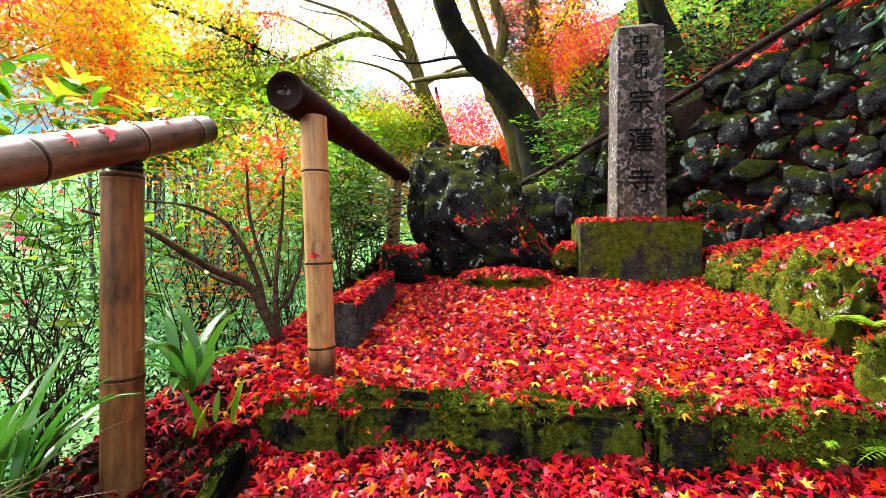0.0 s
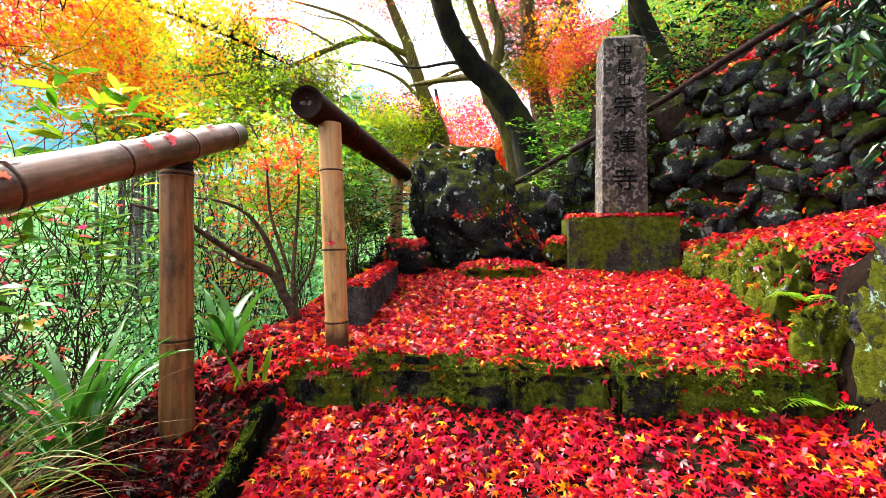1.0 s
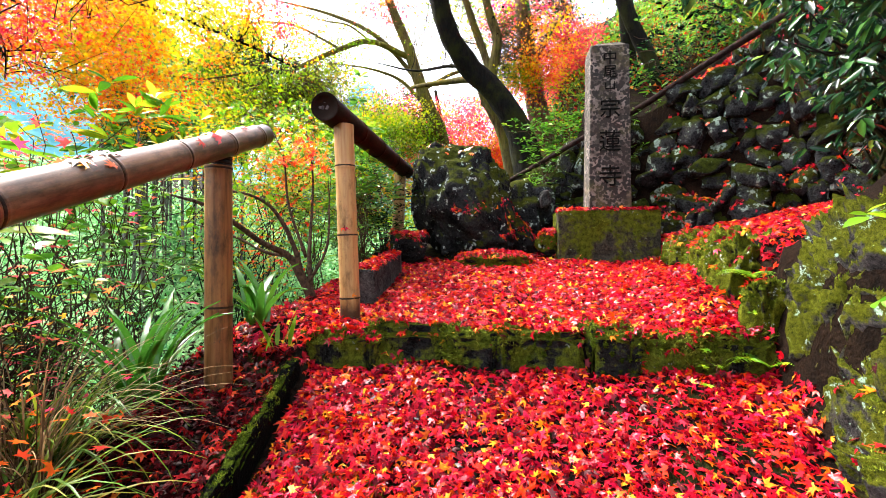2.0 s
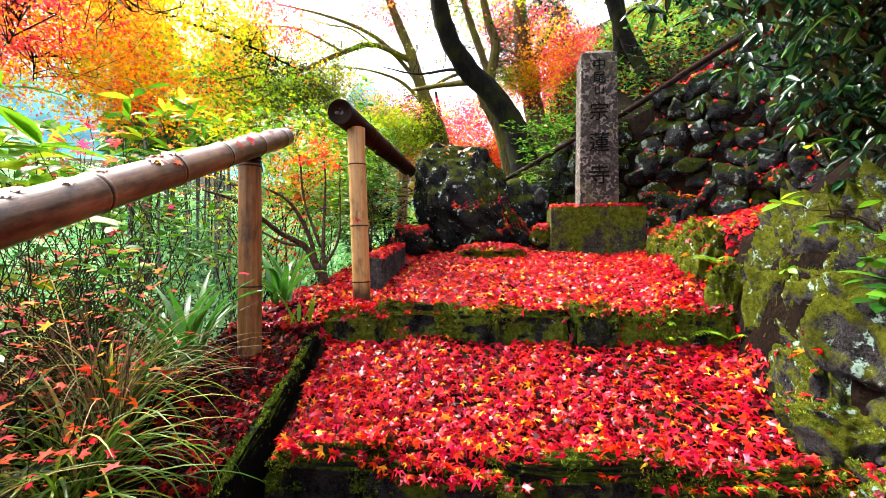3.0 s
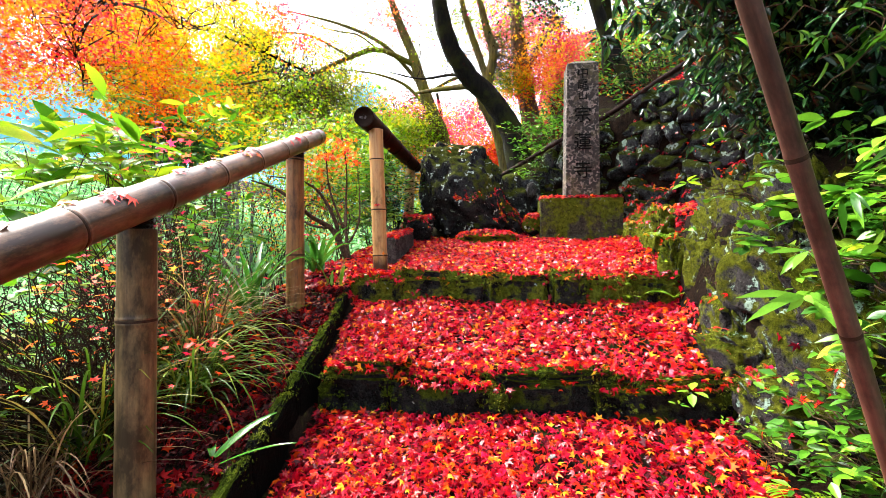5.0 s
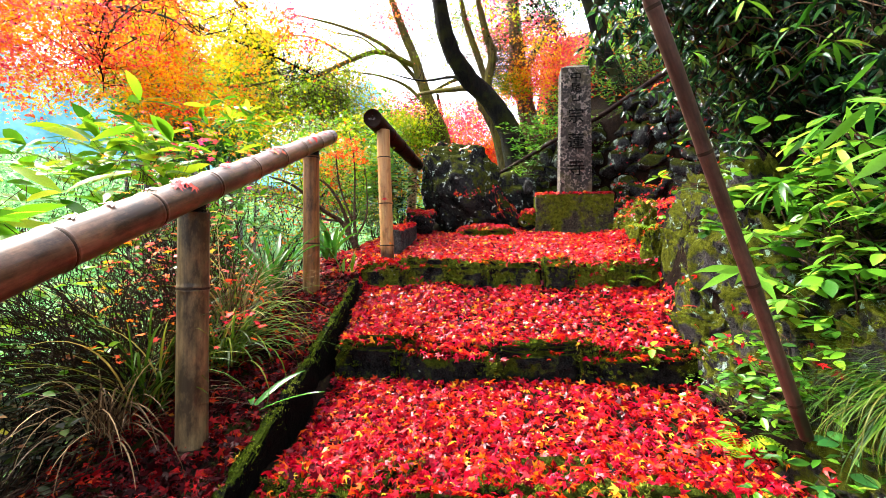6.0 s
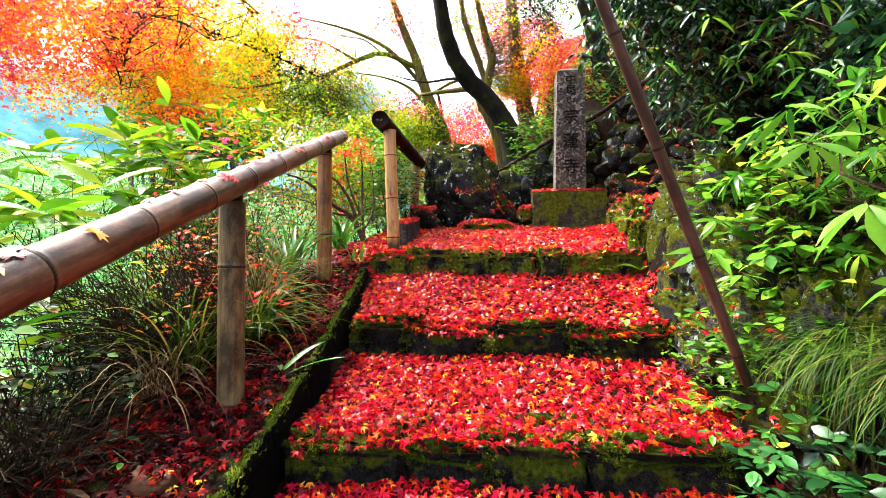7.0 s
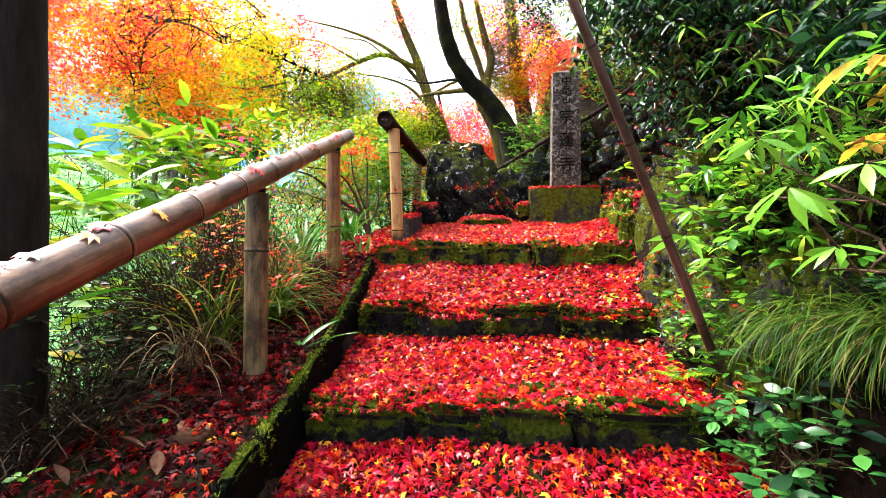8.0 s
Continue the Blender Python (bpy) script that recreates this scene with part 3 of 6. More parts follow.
def grid_lines():
    near_x = np.arange(-2.0, 3.4, 0.04)
    near_y = np.arange(-3.0, 4.8, 0.035)
    out = np.array([0.1, 0.25, 0.5, 0.9, 1.5, 2.4, 3.6, 5.2, 7.5, 11, 16, 24, 36, 55, 85, 130, 220, 400, 800, 1600])
    return np.concatenate([near_x[0] - out[::-1], near_x, near_x[-1] + out]), np.concatenate([near_y[0] - out[::-1], near_y, near_y[-1] + out])


def make_ground():
    gx, gy = grid_lines()
    xx, yy = np.meshgrid(gx, gy)
    zz = np.clip(height(xx, yy), -34, 26)
    nx = len(gx)
    i, j = np.meshgrid(np.arange(len(gy) - 1), np.arange(nx - 1), indexing="ij")
    q = np.stack([i * nx + j, i * nx + j + 1, (i + 1) * nx + j + 1, (i + 1) * nx + j], -1).reshape(-1, 4)
    ob = part("ground", mesh_from("ground", np.stack([xx, yy, zz], -1).reshape(-1, 3), [q]), SOIL)
    tagged(ob, "dark leaf-mould slope with mossy earth between the steps", "ground", kind="structure")


make_ground()


def ico(level):
    bm = bmesh.new()
    bmesh.ops.create_icosphere(bm, subdivisions=level, radius=1)
    v = np.array([p.co[:] for p in bm.verts])
    f = np.array([[p.index for p in q.verts] for q in bm.faces])
    bm.free()
    return v, f


ICO = {n: ico(n) for n in (2, 3, 4, 5, 6)}


def stone_mesh(name, seed, size=(1, 1, 1), square=0.5, rough=0.16, level=3, scale=1.4, fine=0.05, chops=7, crag=0.0):
    """A weathered stone: between an egg and a block, with dents and broken faces."""
    v, f = ICO[level]
    r = np.random.default_rng(int(seed * 100))
    p = np.sign(v) * np.abs(v) ** (1 - 0.55 * square)
    p /= np.abs(p).max()
    p = p * (1 + rough * noisy(v, scale, seed))[:, None]
    for k in range(chops):
        n = r.normal(size=3)
        n /= np.linalg.norm(n)
        over = p @ n - np.abs(n).sum() * r.uniform(0.55, 0.78)
        p -= np.clip(over, 0, None)[:, None] * n * 0.92
    p = p * (1 + fine * noisy(v, scale * 4.5, seed + 9))[:, None]
    if crag:
        p = p * (1 + crag * ridged(v, 2.6, seed) + 0.45 * crag * ridged(v, 8.0, seed + 3, 4) - crag * 0.3)[:, None]
    return mesh_from(name, p * np.array(size), [f])


# ---- stone steps ----
STEPS = []


def make_step(y, z_top, z_low, x0, x1, widths, depth, seed, label):
    step = thing("stone_step", (0, y, z_low), label, "step", "stone steps")
    r = np.random.default_rng(seed)
    STEPS.append(step)
    x = x0
    total = sum(widths)
    for k, w in enumerate(widths):
        w = w / total * (x1 - x0)
        h = (z_top - z_low) + 0.08
        cx = x + w / 2
        me = stone_mesh("stone", seed + k * 1.7, (w / 2 * 1.08, depth / 2, h / 2), 1.3, 0.12, 5, 2.2, 0.09, 2, 0.16)
        lift = r.uniform(-0.025, 0.012)
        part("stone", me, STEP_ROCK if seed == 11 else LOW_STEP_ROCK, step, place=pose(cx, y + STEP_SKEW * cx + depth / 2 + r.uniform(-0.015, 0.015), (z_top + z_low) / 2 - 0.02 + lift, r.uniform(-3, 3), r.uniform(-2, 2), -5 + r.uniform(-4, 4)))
        x += w


make_step(1.50, -0.05, -0.25, -0.6, 1.42, [3, 3.6, 2.2, 3.7, 2.2, 2.6, 2.9], 0.24, 11, "low step of black stones thickly grown with green moss")
make_step(0.70, -0.46, -0.66, -0.55, 1.3, [3, 4.2, 4.5, 5], 0.26, 31, "step of dark rounded stones edged with moss, littered with leaves")
make_step(-0.22, -0.79, -1.03, -0.62, 1.1, [3.2, 2.4, 2.6, 4.4], 0.26, 51, "worn step of black mossy stones crossed by red leaves")


# ---- curb along the path ----
def make_curb():
    curb = thing("path_curb", (-0.7, 0, -0.8), "raised curb of black stones with a strip of moss on top", "curb")
    ys = [1.5, 1.2, 0.9, 0.55, 0.2, -0.2, -0.5, -0.74, -1.1, -1.5, -2.0]
    for k in range(len(ys) - 1):
        a, b = ys[k], ys[k + 1]
        m = (a + b) / 2
        top = float(np.interp(m, CURB[:, 0], CURB[:, 1]))
        slope = float(np.interp(a, CURB[:, 0], CURB[:, 1]) - np.interp(b, CURB[:, 0], CURB[:, 1])) / (a - b)
        turn = math.degrees(math.atan2(float(curb_x(a) - curb_x(b)), a - b))
        me = stone_mesh("stone", 70 + k * 2.3, (0.03, (a - b) / 2 * 1.22, 0.21), 1.1, 0.05, 5, 1.6, 0.03, 0, 0.03)
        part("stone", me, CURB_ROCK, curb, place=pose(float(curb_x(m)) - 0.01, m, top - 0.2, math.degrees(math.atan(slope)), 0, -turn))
    return curb


CURB_THING = make_curb()

# ---- pedestal and inscribed pillar ----
FACE = math.degrees(math.atan2(3.18 - 3.3, 1.812 - 0.989))
FACE_AT = Vector((0.989, 3.3, 0))


def face_pose(u, v, z, rz=0.0):
    """A pose u metres along the pedestal's front, v behind it, z high."""
    return Matrix.Translation(FACE_AT) @ pose(0, 0, 0, 0, 0, FACE) @ pose(u, v, z, 0, 0, rz)


def block_mesh(name, w, d, h0, h1, rough=0.004, top_scale=1.0, cuts=10, seed=1, bevel=0.012):
    """A dressed stone block, slightly uneven, its edges worn round."""
    bm = bmesh.new()
    bmesh.ops.create_cube(bm, size=1)
    for p in bm.verts:
        s = top_scale if p.co.z > 0 else 1.0
        p.co = Vector((p.co.x * w * s, p.co.y * d * s, h0 if p.co.z < 0 else h1))
    bmesh.ops.bevel(bm, geom=bm.edges[:], offset=bevel, segments=3, affect="EDGES", profile=0.6)
    bmesh.ops.subdivide_edges(bm, edges=bm.edges[:], cuts=cuts, use_grid_fill=True)
    for p in bm.verts:
        n = noise.noise_vector(p.co * 6 + Vector((seed, 0, 0))) + 0.5 * noise.noise_vector(p.co * 19 + Vector((seed, 0, 0)))
        p.co += n * rough
    for q in bm.faces:
        q.smooth = True
    return bm


def make_monument():
    base = thing("pillar_pedestal", face_pose(0.415, 0.25, 0.2).translation, "broad square stone pedestal, brown and furred with moss", "pedestal")
    part("block", block_mesh("block", 0.83, 0.5, 0.14, 0.675, 0.006, 1.0, 9, 3), PEDESTAL_STONE, base, place=face_pose(0.415, 0.25, 0))
    # the pillar stands on the pedestal
    mid = 0.435
    pillar = thing("inscribed_pillar", face_pose(mid, 0.2, 0.675).translation, "tall square stone pillar blotched with lichen, engraved characters", "pillar")
    part("shaft", block_mesh("shaft", 0.345, 0.32, 0.665, 2.085, 0.004, 0.915, 12, 8, 0.01), PILLAR_STONE, pillar, place=face_pose(mid, 0.2, 0))
    part("tip", block_mesh("tip", 0.312, 0.289, 2.078, 2.125, 0.004, 0.6, 4, 9, 0.01), PILLAR_STONE, pillar, place=face_pose(mid, 0.2, 0))
    for ch, z, size in (("\u4e2d", 1.965, 0.125), ("\u5c3e", 1.845, 0.12), ("\u5c71", 1.735, 0.1), ("\u5b97", 1.53, 0.18), ("\u84ee", 1.25, 0.19), ("\u5bfa", 0.955, 0.195)):
        cu = bpy.data.curves.new("character", "FONT")
        cu.body, cu.size, cu.align_x, cu.align_y, cu.extrude, cu.offset = ch, size, "CENTER", "CENTER", 0.005, 0.0002
        tmp = bpy.data.objects.new("character", cu)
        scene.collection.objects.link(tmp)
        bpy.context.view_layer.update()
        me = bpy.data.meshes.new_from_object(tmp.evaluated_get(bpy.context.evaluated_depsgraph_get()))
        bpy.data.objects.remove(tmp)
        back = 0.04 + (0.32 * (1 - 0.915) / 2) * (z - 0.665) / 1.42
        part("character", me, ENGRAVED_SHADE, pillar, "character of the engraving, near black for the shade in its cut", place=face_pose(mid, back - 0.001, z) @ pose(0, 0, 0, 89.5, 0, 0))
    return base


PEDESTAL_THING = make_monument()

# ---- boulder and stones round it ----


def make_boulder():
    v, f = ICO[6]
    p = np.sign(v) * np.abs(v) ** 0.72
    p = p * (1 + 0.13 * noisy(v, 1.2, 4) + 0.07 * noisy(v, 3.4, 5) + 0.045 * ridged(v, 3.0, 3, 5) + 0.025 * ridged(v, 9, 4, 4))[:, None]
    p *= np.array((0.44, 0.36, 0.55))
    z = p[:, 2]
    # undercut on one side, a spreading foot on the other, the crown set back
    p[:, 0] += 0.13 * smooth(0.05, -0.5, z) + 0.12 * smooth(0.1, -0.5, z) * (p[:, 0] > 0.1) - 0.05 * smooth(0.1, 0.5, z)
    p[:, 1] += 0.1 * smooth(-0.1, 0.5, z)
    ob = part("boulder", mesh_from("boulder", p, [f]), BOULDER_ROCK, place=pose(0.2, 3.78, 0.76))
    tagged(ob, "big craggy black boulder with moss, lichen and fallen leaves", "boulder")


make_boulder()


def lone_stone(at, size, seed, material, label, square=0.45, turn=0, name="stone"):
    ob = part(name, stone_mesh(name, seed, size, square, 0.18, 4, 1.3, 0.06), material, place=pose(*at, 0, 0, turn))
    return tagged(ob, label, "stone")


lone_stone((0.45, 3.2, 0.235), (0.33, 0.16, 0.085), 3.3, LEDGE_ROCK, "low flat stone wrapped in green moss before the boulder", 0.3)
lone_stone((0.93, 3.45, 0.4), (0.09, 0.09, 0.11), 4.4, LEDGE_ROCK, "small mossy stone beside the pedestal")
lone_stone((0.78, 4.0, 0.62), (0.24, 0.2, 0.36), 5.5, BOULDER_ROCK, "dark rock leaning on the back of the boulder")
lone_stone((1.0, 4.0, 0.8), (0.14, 0.12, 0.2), 6.1, WALL_ROCK, "dark stone below the fallen log")
lone_stone((1.0, 3.86, 0.83), (0.055, 0.05, 0.085), 6.6, GRANITE, "small pale grey stone among dark ones")
lone_stone((-0.28, 3.35, 0.36), (0.2, 0.16, 0.13), 7.7, BOULDER_ROCK, "dark stone at the foot of the railing")
lone_stone((-0.9, 0.62, -0.44), (0.09, 0.07, 0.04), 8.1, SOIL, "small brown stone among fallen leaves")
lone_stone((-1.02, -0.5, -0.765), (0.09, 0.06, 0.04), 8.8, DRY, "tan stone half buried in leaves")


def make_edge_stone():
    """The dressed stone that lies along the terrace's edge, below the railing."""
    a, b = Vector((-0.44, 2.05, 0)), Vector((-0.36, 2.9, 0))
    turn = math.degrees(math.atan2(b.x - a.x, b.y - a.y))
    bm = block_mesh("edge_stone", 0.115, (b - a).length, -0.15, 0.08, 0.004, 1.0, 6, 5, 0.01)
    ob = part("edge_stone", bm, GRANITE, place=Matrix.Translation(((a + b) / 2) + Vector((0, 0, 0.19))) @ pose(0, 0, 0, 5.6, 0, -turn))
    tagged(ob, "long dark dressed stone lying on the terrace, strewn with leaves", "kerbstone")


make_edge_stone()


# ---- rubble wall ----
def wall_point(s):
    seg = np.hypot(*np.diff(WALL_FOOT, axis=0).T)
    cum = np.concatenate([[0], np.cumsum(seg)])
    p = np.array([np.interp(s, cum, WALL_FOOT[:, k]) for k in (0, 1)])
    s1 = min(max(s, 0.05), cum[-1] - 0.05)
    p1, q = (np.array([np.interp(s1 + e, cum, WALL_FOOT[:, k]) for k in (0, 1)]) for e in (-0.05, 0.05))
    return p, (q - p1) / np.hypot(*(q - p1)), float(np.interp(s, cum, WALL_TOP)), cum[-1]


def make_wall():
    length = wall_point(0)[3]
    # earth core behind the stones, thick and sloping back a little, coloured as the gaps' shade
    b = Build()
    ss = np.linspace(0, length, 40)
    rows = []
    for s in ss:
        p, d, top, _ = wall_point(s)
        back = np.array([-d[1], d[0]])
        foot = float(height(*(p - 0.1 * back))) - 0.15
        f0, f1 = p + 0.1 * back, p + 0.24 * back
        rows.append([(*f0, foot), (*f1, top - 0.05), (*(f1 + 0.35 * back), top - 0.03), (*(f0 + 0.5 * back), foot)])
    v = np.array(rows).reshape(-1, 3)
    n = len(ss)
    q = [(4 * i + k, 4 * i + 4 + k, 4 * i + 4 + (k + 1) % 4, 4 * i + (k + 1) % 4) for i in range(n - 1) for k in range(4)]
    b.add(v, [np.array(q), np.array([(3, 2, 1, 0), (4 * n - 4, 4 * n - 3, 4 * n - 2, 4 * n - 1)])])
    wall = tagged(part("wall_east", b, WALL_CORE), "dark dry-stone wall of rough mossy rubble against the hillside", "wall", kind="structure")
    kinds = [stone_mesh("stone", 90 + 3.1 * k, (1, 1, 1), 0.4 + 0.06 * (k % 5), 0.28, 3, 1.5, 0.09, 14, 0.07) for k in range(14)]
    for me in kinds:
        me.materials.append(WALL_ROCK)
    r = np.random.default_rng(5)
    z0 = 0.0
    while z0 < 2.1:
        hgt = r.uniform(0.1, 0.2)
        s = r.uniform(-0.05, 0.1)
        while s < min(length, 4.6):
            w = r.uniform(0.1, 0.32)
            p, d, top, _ = wall_point(s + w / 2)
            back = np.array([-d[1], d[0]])
            foot = float(height(*(p - 0.12 * back)))
            zc = foot + z0 + hgt / 2
            if zc + 0.3 * hgt < top + 0.09:
                u = (zc - foot) / max(top - foot, 0.1)
                c = p + back * (0.06 + 0.12 * u + r.uniform(-0.05, 0.045))
                turn = math.degrees(math.atan2(d[1], d[0]))
                m = pose(c[0], c[1], zc + r.uniform(-0.03, 0.03), r.uniform(-18, 18), r.uniform(-38, 38), turn + r.uniform(-20, 20)) @ Matrix.Diagonal((w * r.uniform(0.54, 0.62), r.uniform(0.1, 0.15), hgt * r.uniform(0.6, 0.82), 1))
                part("stone", kinds[int(r.integers(14))], None, wall, place=m)
            s += w
        z0 += hgt * 0.93
    # small stones wedged into the gaps
    for k in range(230):
        s = r.uniform(0.1, 4.5)
        p, d, top, _ = wall_point(s)
        back = np.array([-d[1], d[0]])
        foot = float(height(*(p - 0.12 * back)))
        z = r.uniform(foot + 0.05, top + 0.01)
        c = p + back * (0.1 + 0.12 * (z - foot) / max(top - foot, 0.1) + r.uniform(-0.02, 0.02))
        m = pose(c[0], c[1], z, r.uniform(-30, 30), r.uniform(-40, 40), r.uniform(0, 360)) @ Matrix.Diagonal((r.uniform(0.06, 0.11), r.uniform(0.06, 0.1), r.uniform(0.05, 0.09), 1))
        part("stone", kinds[int(r.integers(14))], None, wall, place=m)


make_wall()


# ---- ledge edging and rock bank ----
def make_ledge():
    ledge = thing("ledge_edging", (1.62, 2.3, 0.2), "low edging of stones thick with bright green moss", "edging")
    spec = [(2.9, 0.22, 0.1, 0.13), (2.58, 0.2, 0.12, 0.14), (2.28, 0.2, 0.1, 0.17), (1.98, 0.2, 0.12, 0.19), (1.72, 0.17, 0.13, 0.22), (1.48, 0.14, 0.1, 0.24)]
    for k, (y, l, d, h) in enumerate(spec):
        x = float(right_x(y)) + 0.04
        zt = float(np.interp(y, [1.42, 1.62, 1.8, 2.9], [0.2, 0.36, 0.41, 0.43]))
        part("stone", stone_mesh("stone", 120 + 2.7 * k, (d, l * 0.75, h), 0.5, 0.24, 5, 1.8, 0.09, 7, 0.12), LEDGE_ROCK, ledge, place=pose(x + 0.02, y, zt - h + 0.01, 0, 0, -12))
    return ledge


LEDGE_THING = make_ledge()


def make_bank():
    """The rock face beside the steps: few big stones, mossy and spotted with lichen."""
    bank = thing("rock_bank", (1.45, 0.5, -0.5), "steep bank of big pale rocks with yellow moss and lichen", "rock bank")
    spec = [(1.72, 1.0, 0.03, 0.3, 0.32, 0.44, 10), (1.68, 0.55, -0.04, 0.3, 0.34, 0.48, -5), (1.52, 0.1, -0.3, 0.28, 0.32, 0.42, 8), (1.45, -0.38, -0.52, 0.28, 0.3, 0.4, -8), (1.42, 0.75, -0.38, 0.13, 0.2, 0.14, 20), (1.36, 0.32, -0.52, 0.13, 0.2, 0.16, 0), (1.6, -1.0, -1.0, 0.32, 0.36, 0.42, 0), (1.86, 1.2, 0.3, 0.22, 0.18, 0.26, 0), (1.64, 1.2, 0.02, 0.17, 0.16, 0.34, 15), (1.5, 0.86, -0.22, 0.14, 0.2, 0.2, -10)]
    part("stone", stone_mesh("stone", 149.3, (0.22, 0.8, 0.38), 0.8, 0.2, 6, 3.2, 0.1, 5, 0.2), BANK_ROCK, bank, place=pose(1.7, 0.5, -0.28, 0, -8, -3))
    for k, (x, y, z, a, b, c, t) in enumerate(spec):
        part("stone", stone_mesh("stone", 150 + 1.9 * k, (a, b, c), 0.6, 0.24, 6 if k < 4 else 5, 2.2, 0.09, 4, 0.13), BANK_ROCK, bank, place=pose(x, y, z, 0, 0, t))
    return bank


BANK_THING = make_bank()


# ---- bamboo railings ----
def culm_mesh(length, r0, r1, nodes, ridge=0.06, sides=24, hollow=False):
    """A bamboo culm along z with swollen nodes and a groove under each."""
    zs = {0.0, length}
    for n in nodes:
        for d in (-0.022, -0.012, -0.006, -0.002, 0.002, 0.006, 0.014, 0.026):
            if 0 < n + d < length:
                zs.add(n + d)
    for k in range(1, 24):
        zs.add(length * k / 24)
    zs = sorted(zs)
    line, rad = [], []
    for z in zs:
        r = r0 + (r1 - r0) * z / length
        for n in nodes:
            d = z - n
            r *= 1 + ridge * math.exp(-((abs(d) - 0.006) / 0.006) ** 2) - 0.05 * math.exp(-(d / 0.0025) ** 2)
        line.append((0, 0, z))
        rad.append(r)
    n, a = len(zs), np.arange(sides) * 2 * np.pi / sides
    v = np.array([[(r * math.cos(t), r * math.sin(t), p[2]) for t in a] for p, r in zip(line, rad)]).reshape(-1, 3)
    i, j = np.meshgrid(np.arange(n - 1), np.arange(sides), indexing="ij")
    k = (j + 1) % sides
    q = np.stack([i * sides + j, i * sides + k, (i + 1) * sides + k, (i + 1) * sides + j], -1).reshape(-1, 4)
    b = Build()
    b.add(v, [q])
    for end in (0, 1):
        # a thick rim round a sunken end
        z, r, s = (0.0, rad[0], 1) if not end else (length, rad[-1], -1)
        ring = np.array([[(q2 * r * math.cos(t), q2 * r * math.sin(t), z + s * dz) for t in a] for q2, dz in ((1, 0), (0.8, 0.0), (0.76, 0.012), (0.0, 0.014 if not hollow else 0.02))]).reshape(-1, 3)
        i2, j2 = np.meshgrid(np.arange(3), np.arange(sides), indexing="ij")
        k2 = (j2 + 1) % sides
        q2 = np.stack([i2 * sides + j2, (i2 + 1) * sides + j2, (i2 + 1) * sides + k2, i2 * sides + k2], -1).reshape(-1, 4)
        b.add(ring, [q2 if not end else q2[:, ::-1]])
    return b


def between(a, b):
    """The pose whose z axis runs from a to b."""
    a, b = Vector(a), Vector(b)
    return Matrix.Translation(a) @ (b - a).to_track_quat("Z", "Y").to_matrix().to_4x4()


def culm(name, a, b, r0, r1, nodes, material, parent, label=""):
    length = (Vector(b) - Vector(a)).length
    ob = part(name, culm_mesh(length, r0, r1, nodes), material, parent, label, between(a, b))
    m = between(a, b)
    for n in nodes:
        r = r0 + (r1 - r0) * n / length
        t = Build()
        ang = np.linspace(0, 2 * np.pi, 25)[:-1]
        ring = np.array([[(q * r * math.cos(t2), q * r * math.sin(t2), z) for t2 in ang] for q, z in ((1.0, -0.009), (1.045, -0.004), (1.045, 0.003), (1.0, 0.007))]).reshape(-1, 3)
        i, j = np.meshgrid(np.arange(3), np.arange(24), indexing="ij")
        k = (j + 1) % 24
        t.add(ring, [np.stack([i * 24 + j, i * 24 + k, (i + 1) * 24 + k, (i + 1) * 24 + j], -1).reshape(-1, 4)])
        part("node", t, NODE_DARK, ob, place=m @ pose(0, 0, n))
    return ob


def binding(at, r, h, parent):
    b = Build()
    for k in range(5):
        z = (k + 0.5) / 5 * h
        a = np.linspace(0, 2 * np.pi, 25)
        v, f = tube(np.stack([r * np.cos(a), r * np.sin(a), np.full(25, z)], -1), h / 9, 6)
        b.add(v, f)
    return part("binding", b, ROPE, parent, "black cord binding", Matrix.Translation(at))


